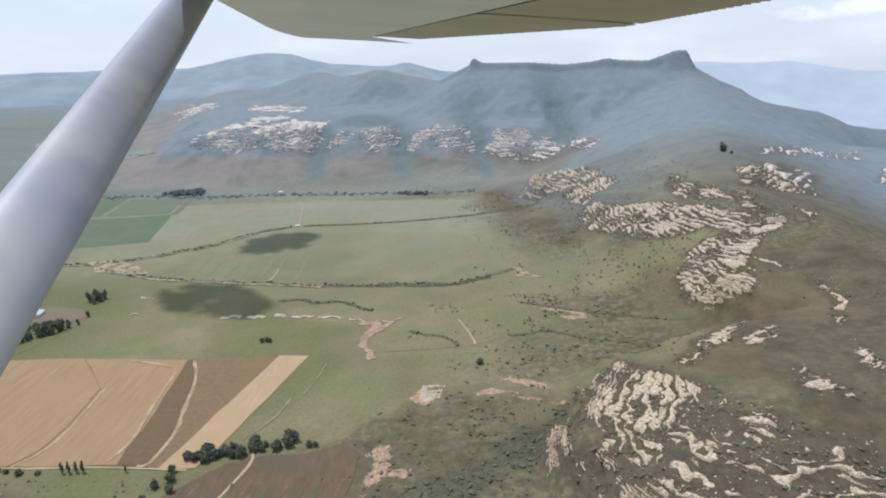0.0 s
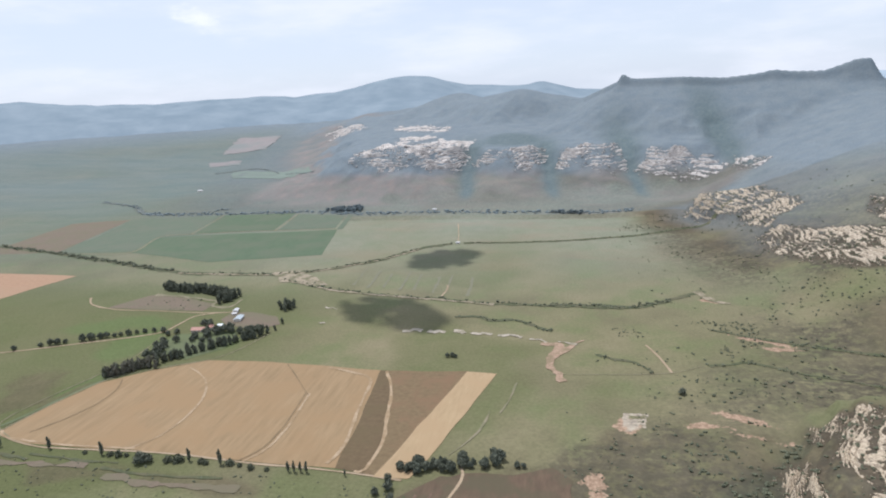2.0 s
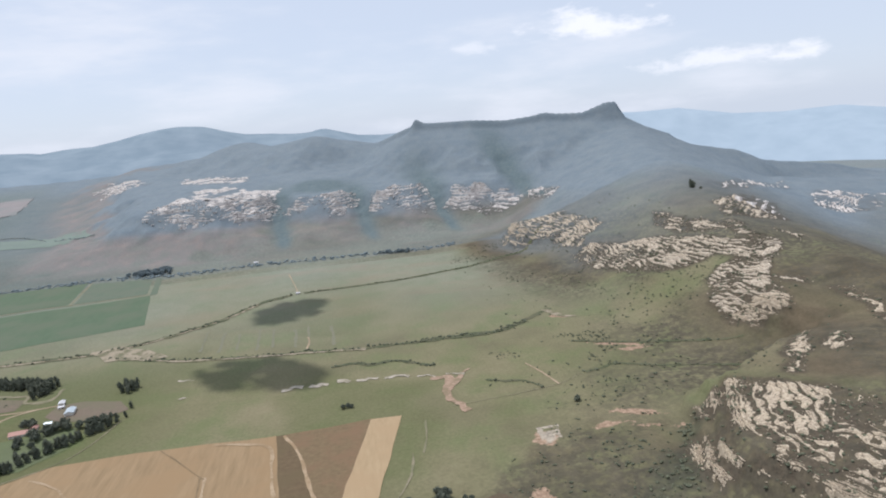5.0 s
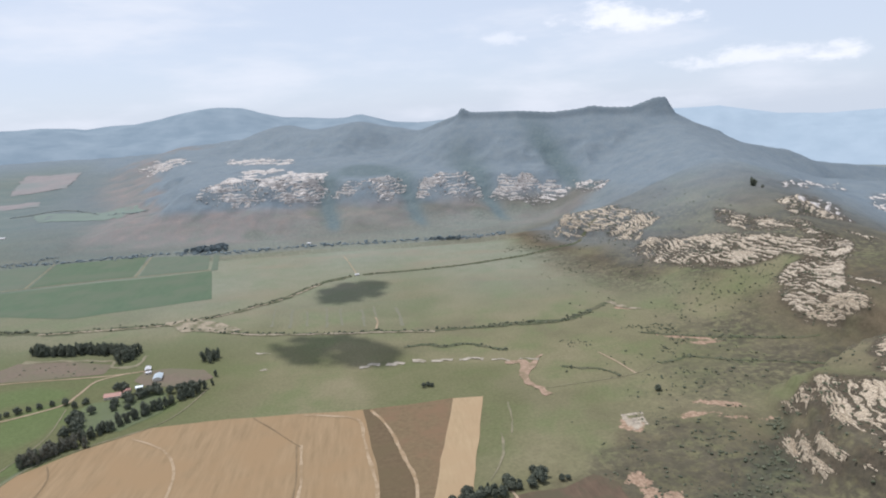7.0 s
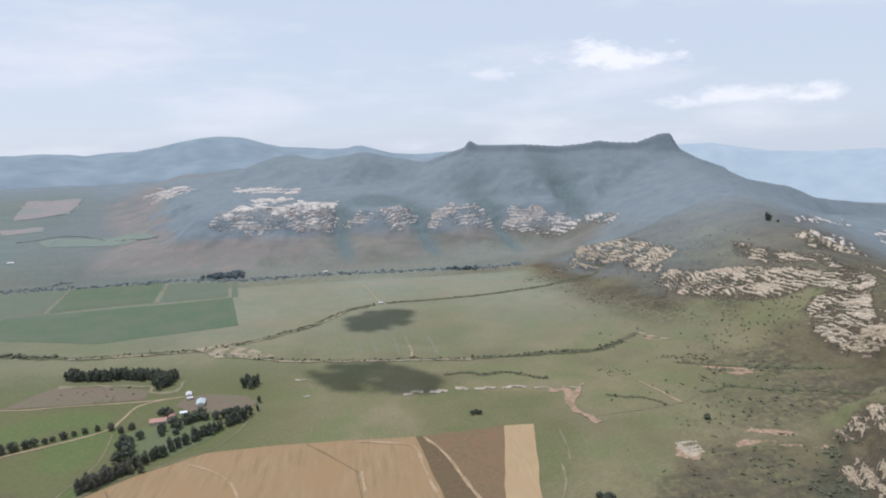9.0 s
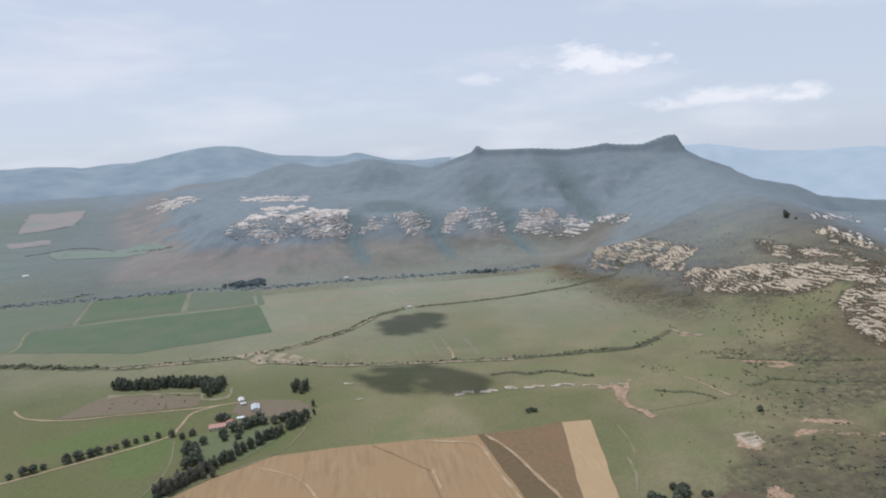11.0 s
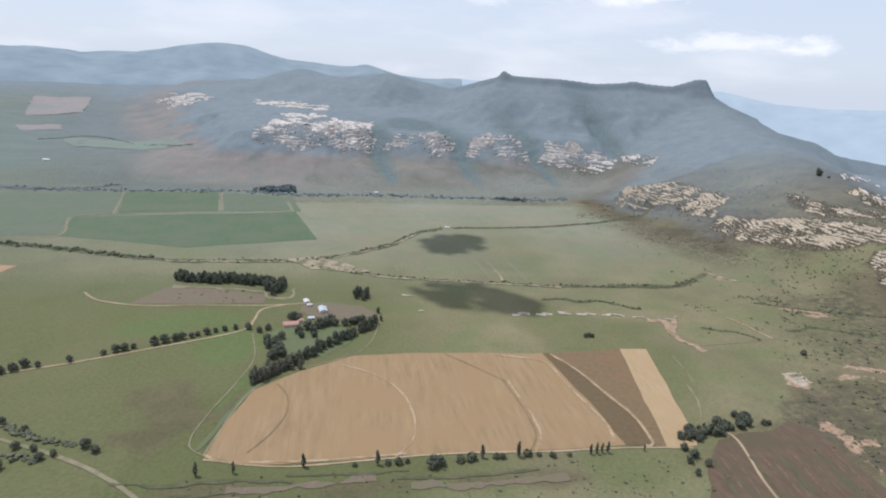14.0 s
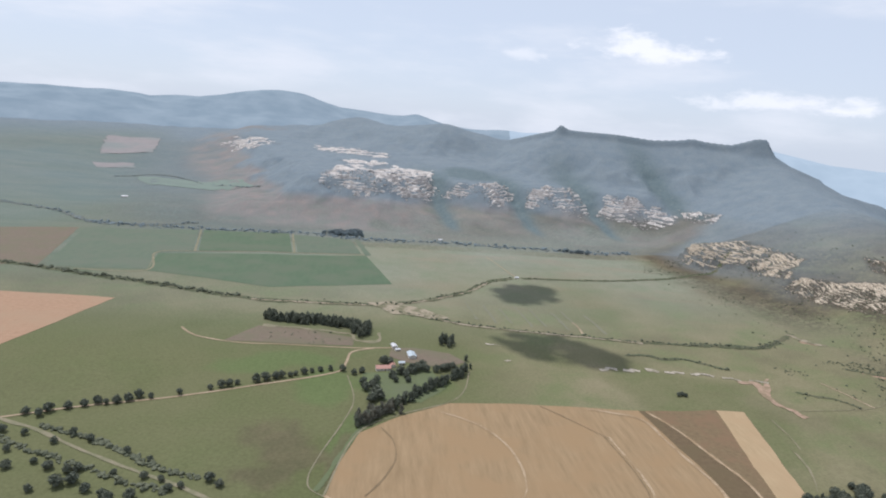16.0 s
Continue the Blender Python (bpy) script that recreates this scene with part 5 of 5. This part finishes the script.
# ---- buildings ----
M_WALL = plain("plaster", (0.52, 0.48, 0.42), (0.62, 0.58, 0.52), 1.5)
M_RED = plain("red_iron_roof", (0.34, 0.18, 0.145), (0.44, 0.25, 0.205), 1.2, rough=0.6)
M_ZINC = plain("zinc_roof", (0.36, 0.41, 0.44), (0.46, 0.51, 0.54), 1.5, rough=0.45, metal=0.2)
M_WHITE_ROOF = plain("white_iron_roof", (0.44, 0.44, 0.45), (0.54, 0.54, 0.55), 1.5, rough=0.5)
M_GLASS = plain("window_glass", (0.02, 0.025, 0.03), (0.04, 0.045, 0.05), 1.0, rough=0.1, spec=0.5)
M_DOOR = plain("door_wood", (0.10, 0.06, 0.04), (0.16, 0.10, 0.07), 0.5)


def box(bm, x0, y0, z0, x1, y1, z1):
    m = Matrix.Translation(((x0 + x1) / 2, (y0 + y1) / 2, (z0 + z1) / 2)) @ Matrix.Diagonal((x1 - x0, y1 - y0, z1 - z0, 1))
    bmesh.ops.create_cube(bm, size=1, matrix=m)


def house(name, x, y, turn, w, d, h, rise, roof, label, category):
    """A gabled building with roof sheets that overhang, doors and windows."""
    root = tagged(new(name), label, category, "farm buildings")
    root.matrix_basis = pose(x, y, zat(x, y), 0, 0, turn)
    bm = bmesh.new()
    box(bm, -w / 2, -d / 2, -0.8, w / 2, d / 2, h)
    g = [bm.verts.new(p) for p in ((-w / 2, -d / 2, h), (-w / 2, d / 2, h), (-w / 2, 0, h + rise), (w / 2, -d / 2, h), (w / 2, d / 2, h), (w / 2, 0, h + rise))]
    bm.faces.new((g[0], g[2], g[1]))
    bm.faces.new((g[3], g[4], g[5]))
    part("wall", bm, M_WALL, root)
    for s in (-1, 1):
        bm = bmesh.new()
        o, t = 0.5, 0.12
        pts = [(-w / 2 - o, s * (d / 2 + o), h - rise * o / (d / 2)), (w / 2 + o, s * (d / 2 + o), h - rise * o / (d / 2)), (w / 2 + o, 0, h + rise), (-w / 2 - o, 0, h + rise)]
        lo = [bm.verts.new((a, b, c + 0.03)) for a, b, c in pts]
        hi = [bm.verts.new((a, b, c + 0.03 + t)) for a, b, c in pts]
        bm.faces.new(lo), bm.faces.new(hi)
        for i in range(4):
            bm.faces.new((lo[i], lo[(i + 1) % 4], hi[(i + 1) % 4], hi[i]))
        bmesh.ops.recalc_face_normals(bm, faces=bm.faces[:])
        part("roof", bm, roof, root)
    n = max(2, int(w / 4))
    for i in range(n):
        px = -w / 2 + w * (i + 0.5) / n
        bm = bmesh.new()
        if i == n // 2:
            box(bm, px - 0.5, -d / 2 - 0.05, 0, px + 0.5, -d / 2 + 0.1, 2.1)
            part("door", bm, M_DOOR, root)
        else:
            box(bm, px - 0.6, -d / 2 - 0.04, 1.0, px + 0.6, -d / 2 + 0.1, 2.1)
            win = part("window", bm, M_WALL, root)
            bm = bmesh.new()
            box(bm, px - 0.5, -d / 2 - 0.07, 1.1, px + 0.5, -d / 2 - 0.045, 2.0)
            part("pane", bm, M_GLASS, win)
            bm = bmesh.new()
            box(bm, px - 0.7, -d / 2 - 0.14, 0.92, px + 0.7, -d / 2 - 0.045, 0.995)
            part("sill", bm, M_WALL, win)
    return root


house("farmhouse", -538, 641, 8, 17, 9, 3.0, 2.4, M_RED, "cream farmhouse with a faded red iron roof", "house")
house("farmhouse_wing", -527, 650, 98, 9, 6, 2.8, 1.8, M_RED, "small red-roofed wing beside the farmhouse", "house")
house("shed", -503, 680, 100, 15, 9, 3.6, 1.6, M_ZINC, "long farm shed with a pale blue zinc roof", "shed")
house("shed", -524, 709, 105, 10, 6, 3.2, 1.2, M_WHITE_ROOF, "small farm shed with a white iron roof", "shed")
house("shed", -520, 698, 15, 6, 4, 2.6, 0.9, M_WHITE_ROOF, "tiny white outbuilding beside the yard", "shed")
house("shed", -516, 657, 10, 7, 5, 2.6, 1.0, M_ZINC, "small grey outbuilding behind the farmhouse", "shed")
house("pump_house", -281, 1091, 5, 7, 5, 2.6, 1.0, M_WHITE_ROOF, "small white pump house at the weir", "hut")
house("cottage", -400, 1416, 5, 9, 6, 2.8, 1.4, M_WHITE_ROOF, "white cottage below the cliffs", "house")

house("cottage", -1262, 1752, 5, 16, 9, 3.4, 1.8, M_WHITE_ROOF, "white farm building far across the plain", "house")


# ---- the aircraft's wing, placed and sized to fit the camera's first view ----
M_PAINT = plain("white_aircraft_paint", (0.84, 0.84, 0.83), (0.90, 0.90, 0.89), 0.25, rough=0.28, spec=0.5, c=(0.80, 0.80, 0.78), size2=0.7)
M_FLAP = plain("cream_aircraft_paint", (0.52, 0.48, 0.40), (0.60, 0.56, 0.47), 0.2, rough=0.4, spec=0.4, c=(0.50, 0.45, 0.37), size2=0.6)
M_SEAM = plain("dark_seam", (0.05, 0.045, 0.04), (0.09, 0.08, 0.07), 0.1)


def sheet(bm, rows):
    """A skin through rows of points."""
    vs = [[bm.verts.new(p) for p in row] for row in rows]
    for r0, r1 in zip(vs, vs[1:]):
        for i in range(len(r0) - 1):
            bm.faces.new((r0[i], r0[i + 1], r1[i + 1], r1[i]))


def aircraft_wing():
    """A high wing shaped to fit the camera's first view: span along s, chord along a (aft), n up; the strut runs down
    to the cabin.
    """
    root = tagged(new("aircraft_wing"), "white high aircraft wing with flap and grey strut in flight", "wing")
    base = pose(12.64, -8.06, 281.98) @ pose(0, 0, 0, 90 - 16.812, 0, 1.208) @ pose(0, 0, 0, 0, 0, -1.586)
    S = Vector((-0.2163, 0.3259, -1.0)).normalized()
    A = Vector((1, -0.05, 0))
    A = (A - S * A.dot(S)).normalized()
    N = A.cross(S)
    m = base @ Matrix((A, S, N)).transposed().to_4x4()
    root.matrix_basis = m
    h = 0.15

    def span(lo, hi, n):
        return [lo + (hi - lo) * i / n for i in range(n + 1)]

    def lead(s):
        u = s / h
        return h * (-2.1 if u < 30 else -2.1 + 2.1 * ((u - 30) / 29) ** 2.2)

    def skin(a0, a1, s, top, drop=0.0):
        row = []
        for k in range(15):
            f = k / 14
            a = a0 + (a1 - a0) * f
            up = h * (1 + 0.02 * math.sin(f * 3.14)) + (top * math.sqrt(max(0.0, f * (1 - f) * 2.4)) * (1.2 - 0.6 * f) if top else 0) - drop * f
            row.append((a, s, up))
        return row
    tail = 3.7 * h
    bm = bmesh.new()
    ss = span(0.75, 55 * h, 40)
    sheet(bm, [skin(lead(s), tail if s < 40 * h else tail + (5.0 * h - 0) * (s - 40 * h) / (15 * h), s, 0) for s in ss])
    sheet(bm, [skin(lead(s), tail, s, 0.16)[::-1] for s in ss])
    part("wing_skin", bm, M_PAINT, root, smooth=True)
    # flap inboard and aileron outboard, ribbed, with a toothed trailing edge
    for name, lo, hi, back in (("flap", 0.75, 14.6 * h, 7.4), ("aileron", 14.9 * h, 40 * h, 7.6)):
        bm = bmesh.new()
        rows = []
        n = 64
        for i, s in enumerate(span(lo, hi, n)):
            rib = 0.006 * math.cos(i * 6.2832 / 4)
            u = s / h
            edge = h * (6.2 + 2.0 * min(1.0, max(0.0, (u - 7) / 9)) - (1.5 * (u - 15.7) / 24 if u > 15.7 else 0)) + 0.012 * (i % 2)
            rows.append([(tail + 0.02 + (edge - tail - 0.02) * f, s, h + 0.002 + rib * 0.4 * f * (1 - f) * 4) for f in (0, 0.12, 0.3, 0.5, 0.7, 0.85, 1.0)])
        sheet(bm, rows)
        sheet(bm, [[(p[0], p[1], p[2] + 0.03 * (1 - k / 6) + 0.006) for k, p in enumerate(r)][::-1] for r in rows])
        part(name, bm, M_FLAP, root, "cream painted " + name, smooth=True)
    bm = bmesh.new()
    box(bm, tail - 0.01, 0.75, h + 0.004, tail + 0.03, 40 * h, h + 0.03)
    part("seam", bm, M_SEAM, root)
    bm = bmesh.new()
    bmesh.ops.create_cone(bm, cap_ends=True, segments=28, radius1=0.11, radius2=0.11, depth=0.004, matrix=Matrix.Translation((0.12, 1.5, h + 0.0)))
    part("access_panel", bm, M_PAINT, root)
    # streamlined strut
    back = m.inverted() @ base

    def ray(px, py, d):
        return back @ (Vector(((px - 784) / 1077.2, (441 - py) / 1077.2, -1)).normalized() * d)
    top, low = ray(337, 0, 1.78), ray(0, 487, 0.77)
    d = (top - low).normalized()
    top, low = top + d * 0.35, low - d * 0.7
    side = d.cross(ray(200, 200, 1.0)).normalized()
    deep = d.cross(side)
    bm = bmesh.new()
    rings = []
    for k in range(13):
        c = low + (top - low) * k / 12
        w = 0.046 * (1 + (0.5 * ((k - 11) / 1.0) if k > 11 else 0))
        rings.append([bm.verts.new(c + side * math.cos(q) * w + deep * math.sin(q) * w * 0.5) for q in [6.2832 * i / 24 for i in range(24)]])
    for r0, r1 in zip(rings, rings[1:]):
        for i in range(24):
            bm.faces.new((r0[i], r0[(i + 1) % 24], r1[(i + 1) % 24], r1[i]))
    bmesh.ops.recalc_face_normals(bm, faces=bm.faces[:])
    part("strut", bm, M_STRUT, root, "light grey streamlined strut", smooth=True)
    return root


M_STRUT = plain("grey_strut_paint", (0.235, 0.255, 0.325), (0.30, 0.32, 0.395), 0.2, rough=0.42, spec=0.5, c=(0.42, 0.42, 0.42), size2=0.5)
aircraft_wing()
